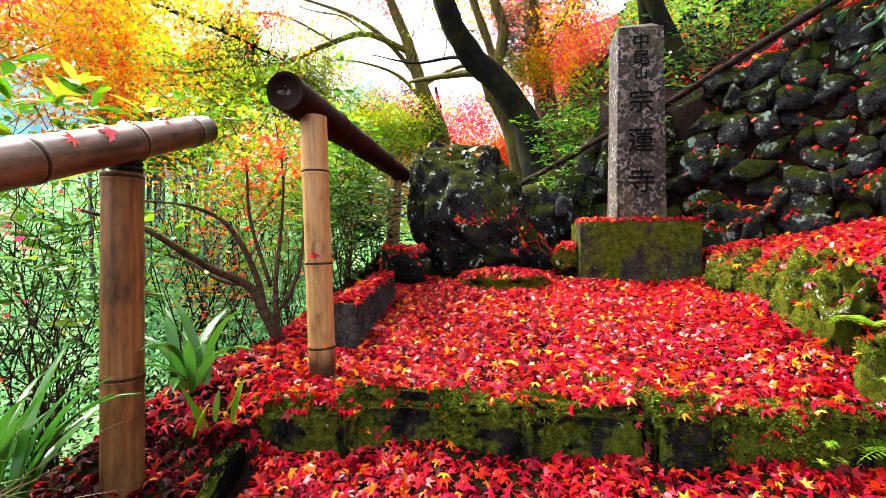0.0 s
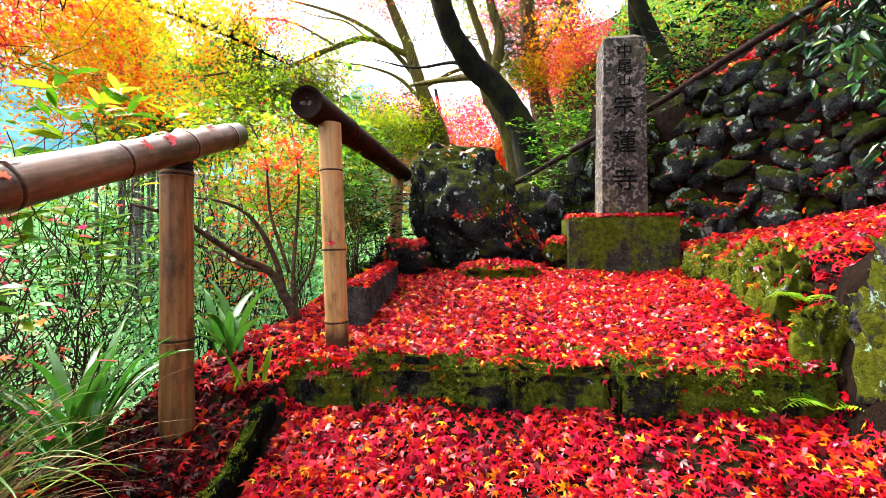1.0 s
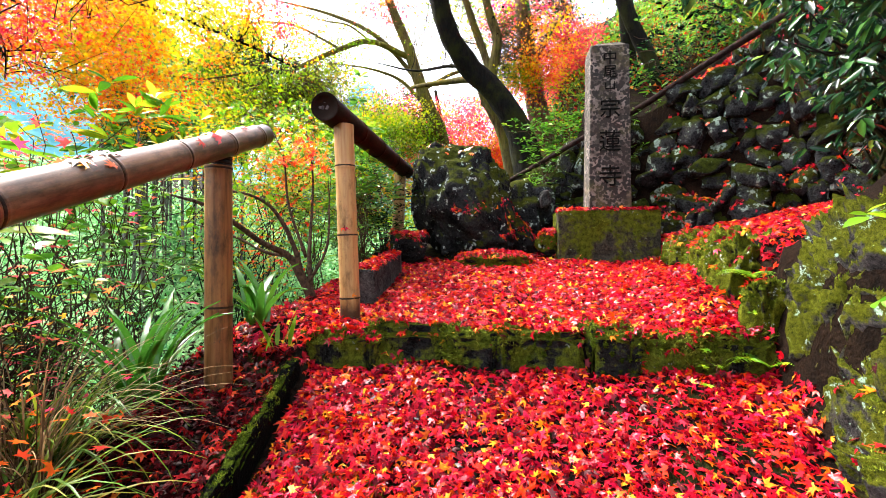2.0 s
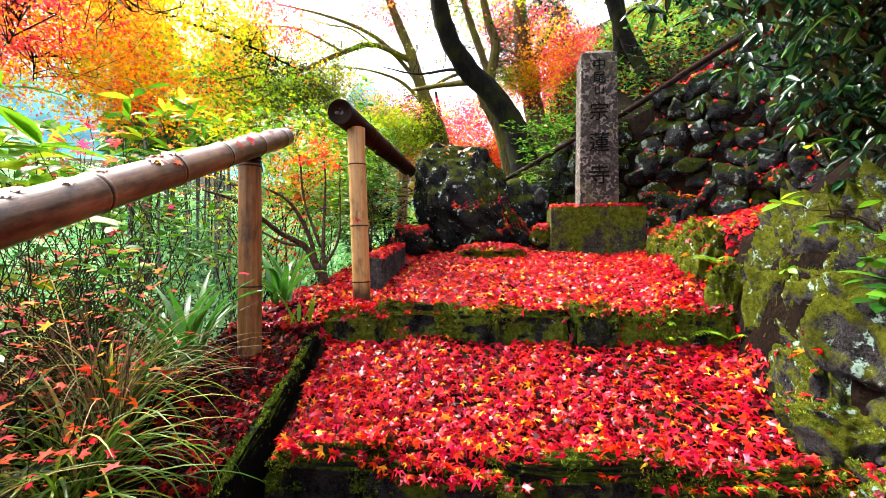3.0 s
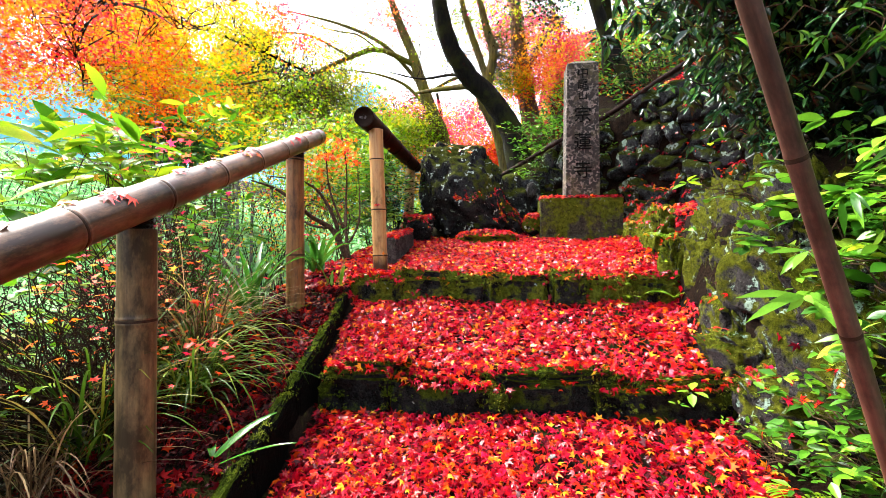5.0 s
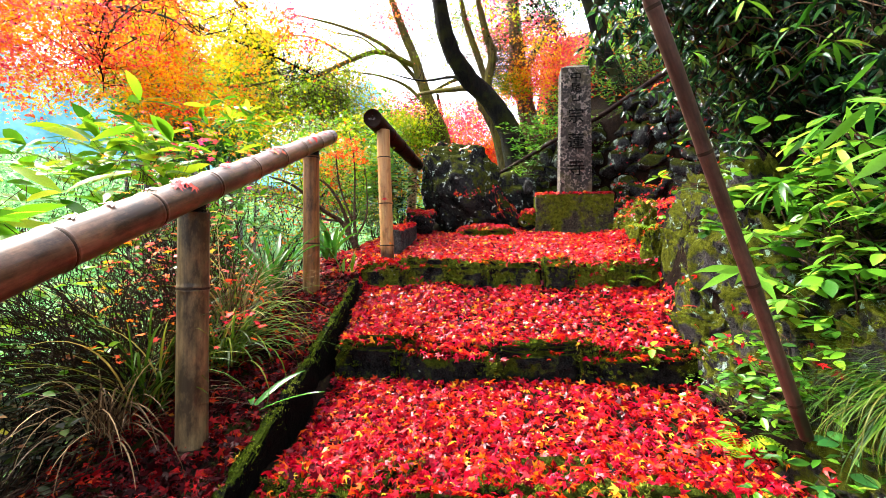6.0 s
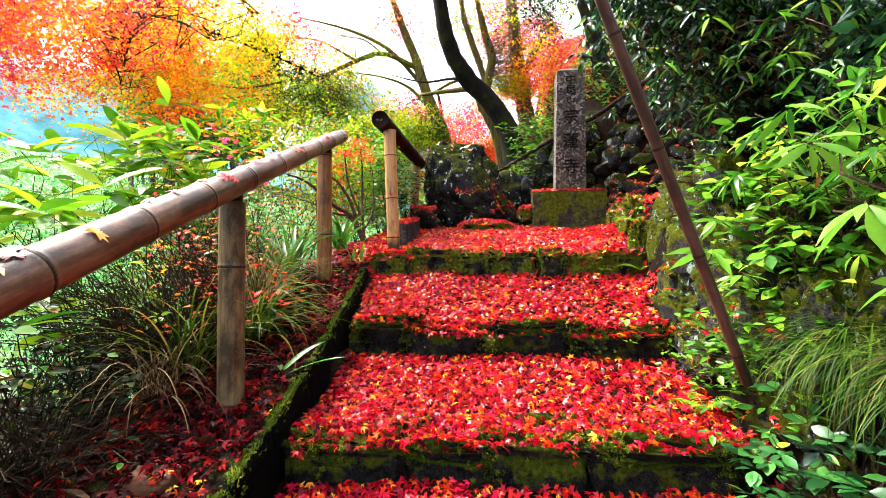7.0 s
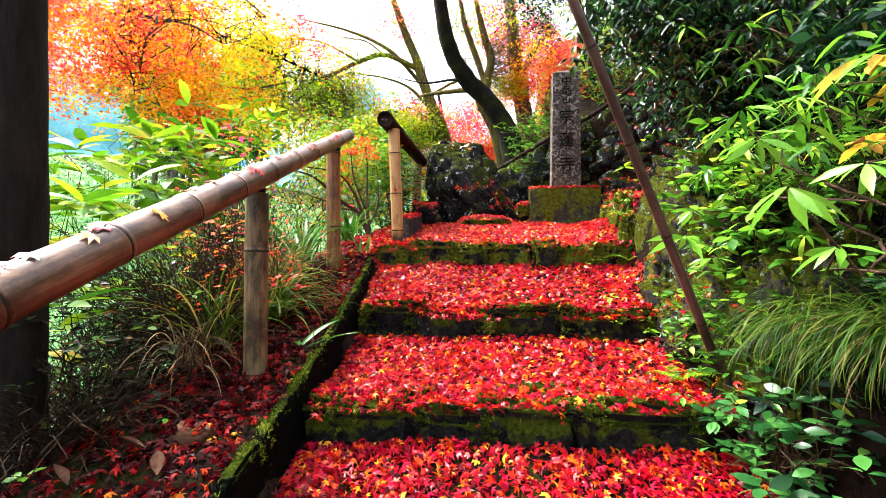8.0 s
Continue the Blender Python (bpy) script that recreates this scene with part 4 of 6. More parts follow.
def make_railings():
    a = thing("bamboo_railing", (-0.9, 0.6, -0.3), "weathered bamboo handrail on round bamboo posts beside the steps", "railing", "bamboo railings")
    culm("rail", (-0.874, 1.672, 0.912), (-0.985, -2.1, -0.435), 0.05, 0.06, [0.1, 0.4, 0.74, 1.08, 1.43, 1.79, 2.15, 2.5, 2.86, 3.22, 3.58], BAMBOO_RAIL, a, "greyish bamboo rail with dark nodes")
    culm("post", (-0.917, 1.306, -0.35), (-0.917, 1.306, 0.69), 0.055, 0.052, [0.46, 1.03], BAMBOO_BROWN, a, "brown bamboo post")
    culm("post", (-0.965, -0.06, -0.85), (-0.955, -0.06, 0.205), 0.055, 0.053, [0.2, 0.78], BAMBOO_MOULD, a, "mouldy grey bamboo post")
    binding((-0.905, 1.306, 0.682), 0.034, 0.075, a)
    binding((-0.955, -0.06, 0.197), 0.036, 0.06, a)
    b = thing("bamboo_railing", (-0.47, 1.75, 0.05), "dark bamboo handrail on pale bamboo posts along the terrace", "railing", "bamboo railings")
    rail = culm("rail", (-0.555, 1.6, 1.03), (-0.345, 3.95, 1.115), 0.068, 0.066, [0.55, 1.05, 1.6, 2.1], BAMBOO_DARK, b, "almost black bamboo rail")
    part("rail_end", stone_mesh("rail_end", 4.2, (0.054, 0.054, 0.009), 0.2, 0.12, 4, 2.0, 0.12, 0), PITH, rail, "pale mouldy pith in the cut end", between((-0.555, 1.6, 1.03), (-0.345, 3.95, 1.115)) @ pose(0, 0, 0.022))
    culm("post", (-0.46, 1.75, -0.05), (-0.497, 1.75, 0.98), 0.05, 0.05, [0.15, 0.47, 0.82], BAMBOO_PALE, b, "pale yellow bamboo post")
    culm("post", (-0.43, 3.8, 0.2), (-0.4, 3.8, 1.06), 0.058, 0.055, [0.3, 0.62], BAMBOO_PALE, b, "pale orange bamboo post")
    pole = thing("bamboo_pole", (0.93, -0.5, -0.4), "thin purple-brown bamboo pole leaning over the shrubs", "pole")
    p0, p1 = Vector((0.955, -0.49, -0.44)), Vector((0.345, -0.8, 0.70))
    top = p0 + (p1 - p0) * 1.75
    culm("culm", p0, top, 0.0175, 0.0145, [0.12, 0.5, 0.86, 1.2, 1.55, 1.9], BAMBOO_POLE, pole)
    post = thing("dark_post", (-1.68, -0.52, -1.2), "stout dark weathered wooden post beside the handrail", "post")
    v, f = tube(spline([(-1.68, -0.52, -1.6), (-1.68, -0.52, 0.2), (-1.68, -0.52, 2.4)], 20), 0.1, 18, 0.02, 3)
    bb = Build()
    bb.add(v, f)
    part("shaft", bb, DARK_POST, post)


make_railings()


def make_log():
    v, f = tube(spline([(0.6, 4.55, 1.03), (0.95, 4.15, 1.2), (1.35, 3.92, 1.42), (1.92, 3.8, 1.72), (2.4, 3.36, 2.02), (2.95, 2.85, 2.32), (3.6, 2.2, 2.6)], 40), np.linspace(0.022, 0.034, 40), 10, 0.08, 2)
    b = Build()
    b.add(v, f)
    tagged(part("fallen_log", b, LOG_WOOD), "long thin weathered log lying along the wall top", "log")


make_log()


# ---- fallen leaves ----
def drop_leaves(points, start, reach=3.0):
    """Where leaves falling from start metres above the ground come to rest, with the slope there."""
    dg = bpy.context.evaluated_depsgraph_get()
    at, nor, edge = [], [], np.random.default_rng(3)
    for (x, y), z in zip(points.tolist(), height(points[:, 0], points[:, 1]).tolist()):
        hit, place, normal, _, ob, _ = scene.ray_cast(dg, Vector((x, y, z + start)), Vector((0, 0, -1)), distance=reach)
        spill = any(-0.05 < fy - (y - STEP_SKEW * x) < 0.085 for fy in (1.55, 0.76, -0.16))
        if hit and ob.parent and ob.parent.name in (BANK_THING.name, LEDGE_THING.name) and edge.uniform() < 0.75:
            continue
        if hit and normal.z > 0.18 and not (spill and edge.uniform() < 0.15 + 0.4 * (math.sin(5.1 * x + 9 * y) > 0.1) and ob.name.startswith("stone")):
            at.append(place)
            nor.append(normal)
    return np.array(at), np.array(nor)


def litter(name, label, points, start, seed, material, size=0.046, tilt=0.6, heap=0.026):
    r = np.random.default_rng(seed)
    at, nor = drop_leaves(points, start)
    a = r.uniform(0, 2 * np.pi, len(at))
    axis = np.stack([np.cos(a), np.sin(a), np.zeros_like(a)], -1)
    n = nor + r.normal(size=nor.shape) * tilt
    n[:, 2] = np.abs(n[:, 2]) + 0.15
    axis -= n * (axis * n).sum(1)[:, None] / (n * n).sum(1)[:, None]
    at = at + (0, 0, 1) * (0.004 + heap * r.uniform(0, 1, len(at)) ** 1.5)[:, None]
    b = Build()
    s = size * r.uniform(0.6, 1.25, len(at))
    half = r.uniform(size=len(at)) < 0.5
    strew(b, maple_shape(5, 0.2), at[half], axis[half], n[half], s[half])
    strew(b, maple_shape(5, 0.5), at[~half], axis[~half], n[~half], s[~half])
    return tagged(part(name, b, material), label, "leaves", kind="stuff")


def scatter(r, n, x0, x1, y0, y1, keep):
    x, y = r.uniform(x0, x1, n), r.uniform(y0, y1, n)
    k = keep(x, y)
    return np.stack([x[k], y[k]], -1)


lr = np.random.default_rng(77)
path_spots = scatter(lr, 95000, -0.85, 1.9, -2.6, 3.6, lambda x, y: (x > curb_x(y) + np.where(y < 1.45, 0.045, 0.0)) & (x < right_x(y) + 0.02) & ((noisy(np.stack([x, y, 0 * x], -1), 2.3, 9) < 0.26) | (lr.uniform(size=x.shape) < 0.55)))
ledge_spots = scatter(lr, 9000, 1.4, 3.2, 1.45, 3.7, lambda x, y: x > right_x(y))
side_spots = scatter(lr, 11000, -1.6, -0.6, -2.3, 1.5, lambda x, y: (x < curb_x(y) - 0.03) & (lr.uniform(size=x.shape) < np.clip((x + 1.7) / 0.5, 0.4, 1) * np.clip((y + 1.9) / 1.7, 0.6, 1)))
verge_spots = scatter(lr, 4200, -1.15, -0.4, 1.45, 3.3, lambda x, y: (x < curb_x(y) + np.where(y < 1.5, -0.04, 0.05)) & (x > -1.15 + 0.25 * np.clip(y - 1.2, 0, 2)))
edge_spots = scatter(lr, 2600, 1.1, 1.95, 1.4, 3.2, lambda x, y: (x > right_x(y) - 0.28) & (x < right_x(y) + 0.06))
LITTER = [("leaf_litter", "fallen red leaves drifted against the mossy edging", edge_spots, 0.1, 5, RED_LITTER),
          ("leaf_litter", "thick carpet of fallen red and orange maple leaves on the steps", path_spots, 0.5, 1, RED_LITTER),
          ("leaf_litter", "fallen red maple leaves heaped on the mossy ledge", ledge_spots, 0.35, 2, RED_LITTER),
          ("leaf_litter", "fallen red leaves beside the curb, darkened in colour to imitate shade", side_spots, 0.3, 3, SHADE_TINTED_LITTER),
          ("leaf_litter", "fallen red leaves at the foot of the railing", verge_spots, 0.3, 4, RED_LITTER)]
for name, label, spots, start, seed, material in LITTER:
    litter(name, label, spots, start, seed, material)


def lone_leaves(spots, seed, start, label, reach=1.3):
    """Single leaves lying on a stone or a rail, each a thing of its own."""
    r = np.random.default_rng(seed)
    dg = bpy.context.evaluated_depsgraph_get()
    for x, y in spots:
        hit, place, normal, _, ob, _ = scene.ray_cast(dg, Vector((x, y, start)), Vector((0, 0, -1)), distance=3)
        if not hit or normal.z < 0.45 or place.z < start - reach:
            continue
        a = r.uniform(0, 2 * math.pi)
        y_axis = (Vector((math.cos(a), math.sin(a), 0)) - normal * normal.dot(Vector((math.cos(a), math.sin(a), 0)))).normalized()
        m = Matrix((y_axis.cross(normal), y_axis, normal)).transposed().to_4x4()
        leaf = part("maple_leaf", LEAF_MESH, None, place=Matrix.Translation(place + normal * 0.006) @ m @ pose(0, 0, 0, r.uniform(-8, 8), r.uniform(-8, 8), 0) @ Matrix.Scale(0.06 * r.uniform(0.7, 1.2), 4))
        tagged(leaf, label, "leaf", "single fallen leaves")


LEAF_MESH = mesh_from("maple_leaf", MAPLE7[0], MAPLE7[1])
LEAF_MESH.materials.append(SINGLE_LEAF)
bpy.context.view_layer.update()
br = np.random.default_rng(90)
lone_leaves([(-0.874 - 0.0295 * (1.672 - y) + br.uniform(-0.012, 0.047), y) for y in br.uniform(-1.45, 1.55, 40)], 91, 1.2, "fallen maple leaf stuck to the bamboo rail")
lone_leaves([(br.normal() * 0.15 + 0.22, 3.74 + br.normal() * 0.1) for k in range(40)], 92, 1.6, "red maple leaf lying on the boulder", 0.5)
lone_leaves([(br.uniform(1.0, 1.82), br.uniform(3.2, 3.35)) for k in range(40)], 93, 0.95, "red maple leaf on the pedestal's edge")
lone_leaves([(br.uniform(-0.5, -0.3), br.uniform(2.1, 2.85)) for k in range(26)], 94, 0.7, "red maple leaf on the long edge stone")


def wall_leaves(count, seed):
    """Leaves caught between the stones of the rubble wall."""
    r = np.random.default_rng(seed)
    dg = bpy.context.evaluated_depsgraph_get()
    at, nor = [], []
    for k in range(count):
        p, d, top, _ = wall_point(r.uniform(0.95, 4.2))
        out = np.array([d[1], -d[0]])
        foot = float(height(*(p + 0.1 * out)))
        z = foot + (top - 0.04 - foot) * r.uniform(0.05, 1) ** 0.7
        hit, place, normal, _, ob, _ = scene.ray_cast(dg, Vector((*(p + 0.5 * out), z)), Vector((*(-out), -0.5)).normalized(), distance=1.2)
        if hit and normal.z > 0.15:
            at.append(place + normal * 0.012)
            nor.append(normal)
    at, nor = np.array(at), np.array(nor)
    b = Build()
    strew(b, MAPLE7, at, np.cross(nor, r.normal(size=nor.shape)), nor + 0.4 * r.normal(size=nor.shape), 0.048 * r.uniform(0.6, 1.2, len(at)))
    tagged(part("leaf_litter", b, RED_LITTER), "red leaves caught between the wall's stones", "leaves", kind="stuff")


wall_leaves(260, 95)


def hillside_cover(name, label, shape, material, count, size, upright, seed, x0=0.9, x1=7.5, y0=3.0, y1=13.0):
    """Small plants or litter over the slope above the wall."""
    r = np.random.default_rng(seed)
    x, y = r.uniform(x0, x1, count), r.uniform(y0, y1, count)
    keep = (x + 0.9 * y > 6.45) & (x > 0.21 * y + 0.05) & (height(x, y) > 1.0)
    x, y = x[keep], y[keep]
    at = np.stack([x, y, height(x, y) + r.uniform(0, 1, len(x)) ** 2 * upright * 0.4 + 0.015], -1)
    axis = r.normal(size=at.shape) * (1, 1, 0.4) + (0, 0, upright)
    b = Build()
    strew(b, shape, at, axis, r.normal(size=at.shape) * 0.5 + (0, -0.3, 1), size * r.uniform(0.5, 1.3, len(at)))
    tagged(part(name, b, material), label, "undergrowth", kind="stuff")


hillside_cover("hillside_weeds", "low green weeds and grasses over the hillside", LANCE_LITE, GREEN, 22000, 0.12, 0.55, 96)
hillside_cover("hillside_weeds", "bright young leaves among the weeds of the hillside", OVAL_LITE, LIME, 3000, 0.07, 0.5, 97)
hillside_cover("leaf_litter", "brown and red fallen leaves over the hillside", MAPLE_FAR, HILL_LITTER, 22000, 0.075, 0.4, 98)


# ---- moss ----
def moss_cover(owner, count, seed, least=0.45, size=0.011, bias=0.0, level=0.75, lift=0.0):
    """Short dense moss on the upper faces of a thing's stones: fine upright tufts, thick in some places and bare in others."""
    r = np.random.default_rng(seed)
    b = Build()
    stones = [o for o in owner.children if o.name.startswith(("stone", "block"))]
    for o in stones:
        me, m = o.data, o.matrix_parent_inverse
        world_m = owner.matrix_basis @ o.matrix_parent_inverse @ o.matrix_basis
        n = len(me.polygons)
        c, nr, ar = np.empty(n * 3, np.float32), np.empty(n * 3, np.float32), np.empty(n, np.float32)
        me.polygons.foreach_get("center", c)
        me.polygons.foreach_get("normal", nr)
        me.polygons.foreach_get("area", ar)
        w3 = np.array(world_m.to_3x3())
        c = c.reshape(-1, 3) @ w3.T + np.array(world_m.translation)
        nr = nr.reshape(-1, 3) @ w3.T
        high = (c[:, 2] - c[:, 2].min()) / np.ptp(c[:, 2])
        score = nr[:, 2] * level + lift * high + 0.7 * noisy(c, 7, 3) + 0.35 * noisy(c, 25, 5) + bias
        ok = score > least
        if not ok.any():
            continue
        prob = ar * np.clip(score - least, 0, 0.5) ** 1.3
        pick = r.choice(n, int(count / len(stones)), p=prob / prob.sum())
        at = c[pick] + r.normal(size=(len(pick), 3)) * 0.005
        up = nr[pick] + r.normal(size=at.shape) * 0.55 + (0, 0, 0.25)
        strew(b, MOSS_TIP, at, up, r.normal(size=at.shape), size * r.uniform(0.5, 1.5, len(at)))
    if b.n:
        tagged(part("moss", b, MOSS, owner, "short yellow-green moss"), kind="stuff")


MOSS_TIP = (np.array([(-0.25, -0.2, 0), (0.25, -0.2, 0), (0.03, 1, 0.18)]), [np.array([(0, 1, 2)])])
for k, owner in enumerate(STEPS):
    moss_cover(owner, (140000, 70000, 70000)[k], 200 + k, (0.2, 0.45, 0.5)[k], 0.0085, level=0.2, lift=0.6)
moss_cover(CURB_THING, 11000, 210, 1.0, 0.007, level=1.4)
moss_cover(LEDGE_THING, 45000, 211, 0.3, 0.01)
moss_cover(BANK_THING, 60000, 212, 0.42, 0.009)
moss_cover(PEDESTAL_THING, 9000, 213, 0.12, 0.009)


# ---- trees ----
def in_ball(r, n):
    d = r.normal(size=(n, 3))
    return d / np.linalg.norm(d, axis=1)[:, None] * r.uniform(0, 1, (n, 1)) ** (1 / 2.4)


def spray(build, r, centres, reach, count, size, shape, flat=0.25, up=0.75):
    """Layered sprays of leaves, flat like a maple's, round each centre."""
    n = len(centres)
    off = r.normal(size=(n, count, 3)) * np.array((reach, reach, reach * flat))
    off[..., 2] -= 0.35 * (off[..., 0] ** 2 + off[..., 1] ** 2) / reach
    at = (centres[:, None] + off).reshape(-1, 3)
    axis = off.reshape(-1, 3) * (1, 1, 0.4) + r.normal(size=at.shape) * 0.35 * reach + (0, 0, -0.25 * reach)
    normal = r.normal(size=at.shape) * up + (0, 0, 1)
    strew(build, shape, at, axis, normal, size * r.uniform(0.65, 1.25, len(at)))


def sag(a, b, r, wobble=0.12, n=6):
    """A crooked twig from a to b."""
    t = np.linspace(0, 1, n)[:, None]
    d = np.linalg.norm(b - a)
    line = a + (b - a) * t + r.normal(size=(n, 3)) * wobble * d * 0.25 * (t * (1 - t) * 4)
    line[:, 2] += 0.12 * d * (t * (1 - t))[:, 0] * 4
    return line


LEAFY = 1.55


def make_tree(label, bark, trunk, limbs, crowns, seed, sides=12, twig=0.007, name="maple_tree", category="tree", bare=()):
    """trunk and limbs: rows of x, y, z, radius. crowns: (centre, radii, sprays, leaves, reach, size, shape, material)."""
    r = np.random.default_rng(seed)
    tree = thing(name, trunk[0][:3], label, category)
    line = spline(trunk, 30)
    b = Build()
    b.add(*tube(line[:, :3], line[:, 3], sides, 0.05, seed))
    part("trunk", b, bark, tree)
    nodes = [line[6:, :3]]
    for limb in limbs:
        l = spline(limb, 18)
        b = Build()
        b.add(*tube(l[:, :3], l[:, 3], 8, 0.05, seed + 1))
        part("limb", b, bark, tree)
        nodes.append(l[3:, :3])
    nodes = np.concatenate(nodes)
    twigs = Build()
    for centre, radii, n, count, reach, size, shape, material in crowns:
        c = np.asarray(centre) + in_ball(r, n) * np.asarray(radii)
        # uneven outline: thin it where a slow noise is low
        keep = noisy(c, 1.1, seed) > -0.3
        c = c[keep]
        b = Build()
        spray(b, r, c, reach, int(count * LEAFY), size * 0.95, shape, 0.2)
        part("crown", b, material, tree)
        for p in c[:: max(1, len(c) // 50)]:
            k = np.argmin(np.linalg.norm(nodes - p, axis=1) + 0.15 * r.uniform(0, 1, len(nodes)))
            d = np.linalg.norm(nodes[k] - p)
            twigs.add(*tube(sag(nodes[k], p, r, 0.45, 8), np.linspace(twig * min(1.4, 0.4 + 0.25 * d), 0.002, 8), 4))
    for centre, radii, n in bare:
        for p in np.asarray(centre) + in_ball(r, n) * np.asarray(radii):
            some = nodes[r.integers(len(nodes), size=max(3, len(nodes) // 8))]
            k = np.argmin(np.linalg.norm(some - p, axis=1))
            line = sag(some[k], p, r, 0.5, 9)
            twigs.add(*tube(line, np.linspace(twig * 0.9, 0.0025, 9), 4))
            for m in (4, 6):
                twigs.add(*tube(sag(line[m], line[m] + r.normal(size=3) * 0.28, r, 0.5, 4), np.linspace(twig * 0.5, 0.002, 4), 3))
    if twigs.n:
        tagged(part("branchwork", twigs, bark, tree), kind="stuff")
    return tree


# slender mossy maple with a long arching limb
make_tree("slender mossy maple with lime and golden leaves", BARK_MOSSY,
          [(0.12, 9.0, -0.4, 0.2), (0.02, 9.0, 2.4, 0.16), (-0.28, 9.0, 3.3, 0.14), (-0.55, 9.0, 4.05, 0.125), (-0.72, 9.0, 4.6, 0.11), (-1.05, 9.0, 5.4, 0.09), (-1.4, 9.0, 6.4, 0.06)],
          [[(-0.69, 9, 4.36, 0.065), (-1.46, 8.8, 4.62, 0.058), (-2.04, 8.5, 4.33, 0.05), (-2.81, 8.0, 3.72, 0.04), (-3.4, 7.5, 3.25, 0.025), (-4.3, 6.8, 2.9, 0.012)],
           [(-0.5, 9.1, 3.9, 0.055), (-1.2, 9.1, 4.7, 0.05), (-1.8, 9.1, 5.1, 0.042), (-2.6, 9.1, 5.4, 0.03), (-3.6, 9.0, 5.6, 0.016)],
           [(-2.04, 8.5, 4.33, 0.03), (-2.9, 8.4, 4.75, 0.022), (-3.7, 8.2, 4.7, 0.015), (-4.6, 8, 4.4, 0.008)],
           [(-2.81, 8.0, 3.72, 0.028), (-3.3, 7.4, 3.45, 0.022), (-3.9, 6.8, 3.1, 0.015), (-4.5, 6.2, 3.0, 0.007)],
           [(-2.5, 8.2, 4.0, 0.022), (-2.75, 8.0, 3.5, 0.017), (-3.2, 7.7, 3.3, 0.012), (-3.7, 7.4, 3.35, 0.006)],
           [(-3.0, 7.8, 3.6, 0.02), (-3.5, 7.7, 3.7, 0.014), (-4.1, 7.5, 3.6, 0.009), (-4.7, 7.3, 3.7, 0.005)],
           [(-1.46, 8.8, 4.6, 0.025), (-1.9, 8.7, 4.9, 0.02), (-2.4, 8.6, 4.95, 0.013), (-3.0, 8.5, 5.1, 0.006)],
           [(-0.3, 9.0, 3.3, 0.05), (-0.9, 9.3, 4.0, 0.038), (-1.6, 9.4, 4.3, 0.024), (-2.3, 9.4, 4.4, 0.012)],
           [(-0.4, 9.0, 3.7, 0.035), (0.3, 9.1, 4.1, 0.035), (0.9, 9.2, 4.15, 0.03), (1.6, 9.3, 4.3, 0.016)]],
          [((-3.5, 8.3, 3.2), (1.7, 1.0, 0.8), 250, 32, 0.26, 0.08, MAPLE_FAR, MAPLE_LIME), ((-1.3, 8.2, 2.6), (1.1, 1.2, 0.75), 264, 30, 0.24, 0.08, MAPLE_FAR, MAPLE_LIME),
           ((-1.3, 9.2, 5.6), (0.7, 0.6, 0.5), 39, 30, 0.22, 0.08, MAPLE_FAR, MAPLE_RED), ((-2.2, 8.6, 4.6), (1.0, 0.7, 0.5), 22, 24, 0.25, 0.075, MAPLE_FAR, MAPLE_LIME),
           ((-2.3, 7.2, 1.6), (1.4, 1.0, 0.7), 150, 30, 0.24, 0.08, MAPLE_FAR, MAPLE_LIME), ((-1.0, 8.0, 1.7), (0.9, 0.8, 0.5), 110, 30, 0.22, 0.075, MAPLE_FAR, MAPLE_GOLD),
           ((-3.1, 8.9, 3.9), (1.3, 0.7, 0.7), 110, 28, 0.22, 0.07, MAPLE_FAR, MAPLE_LIME), ((-4.5, 8.4, 4.2), (1.1, 0.8, 1.0), 130, 30, 0.22, 0.07, MAPLE_FAR, MAPLE_LIME), ((-3.6, 8.8, 3.9), (1.3, 0.8, 1.2), 190, 34, 0.24, 0.075, MAPLE_FAR, MAPLE_LIME), ((-2.7, 9.2, 4.0), (1.0, 0.5, 1.0), 120, 30, 0.22, 0.07, MAPLE_FAR, MAPLE_LIME), ((-2.0, 9.1, 2.9), (1.1, 0.5, 0.5), 90, 28, 0.22, 0.07, MAPLE_FAR, MAPLE_LIME), ((-0.6, 8.6, 2.9), (0.9, 0.6, 0.5), 70, 26, 0.2, 0.065, MAPLE_FAR, MAPLE_LIME)], 21, twig=0.009, bare=[((-2.6, 8.0, 4.1), (1.5, 0.5, 0.7), 18), ((-1.9, 8.6, 4.9), (1.8, 0.6, 0.9), 44), ((-0.3, 9.0, 4.9), (1.2, 0.6, 0.9), 30), ((-3.3, 8.0, 4.0), (1.3, 0.6, 0.7), 16)])

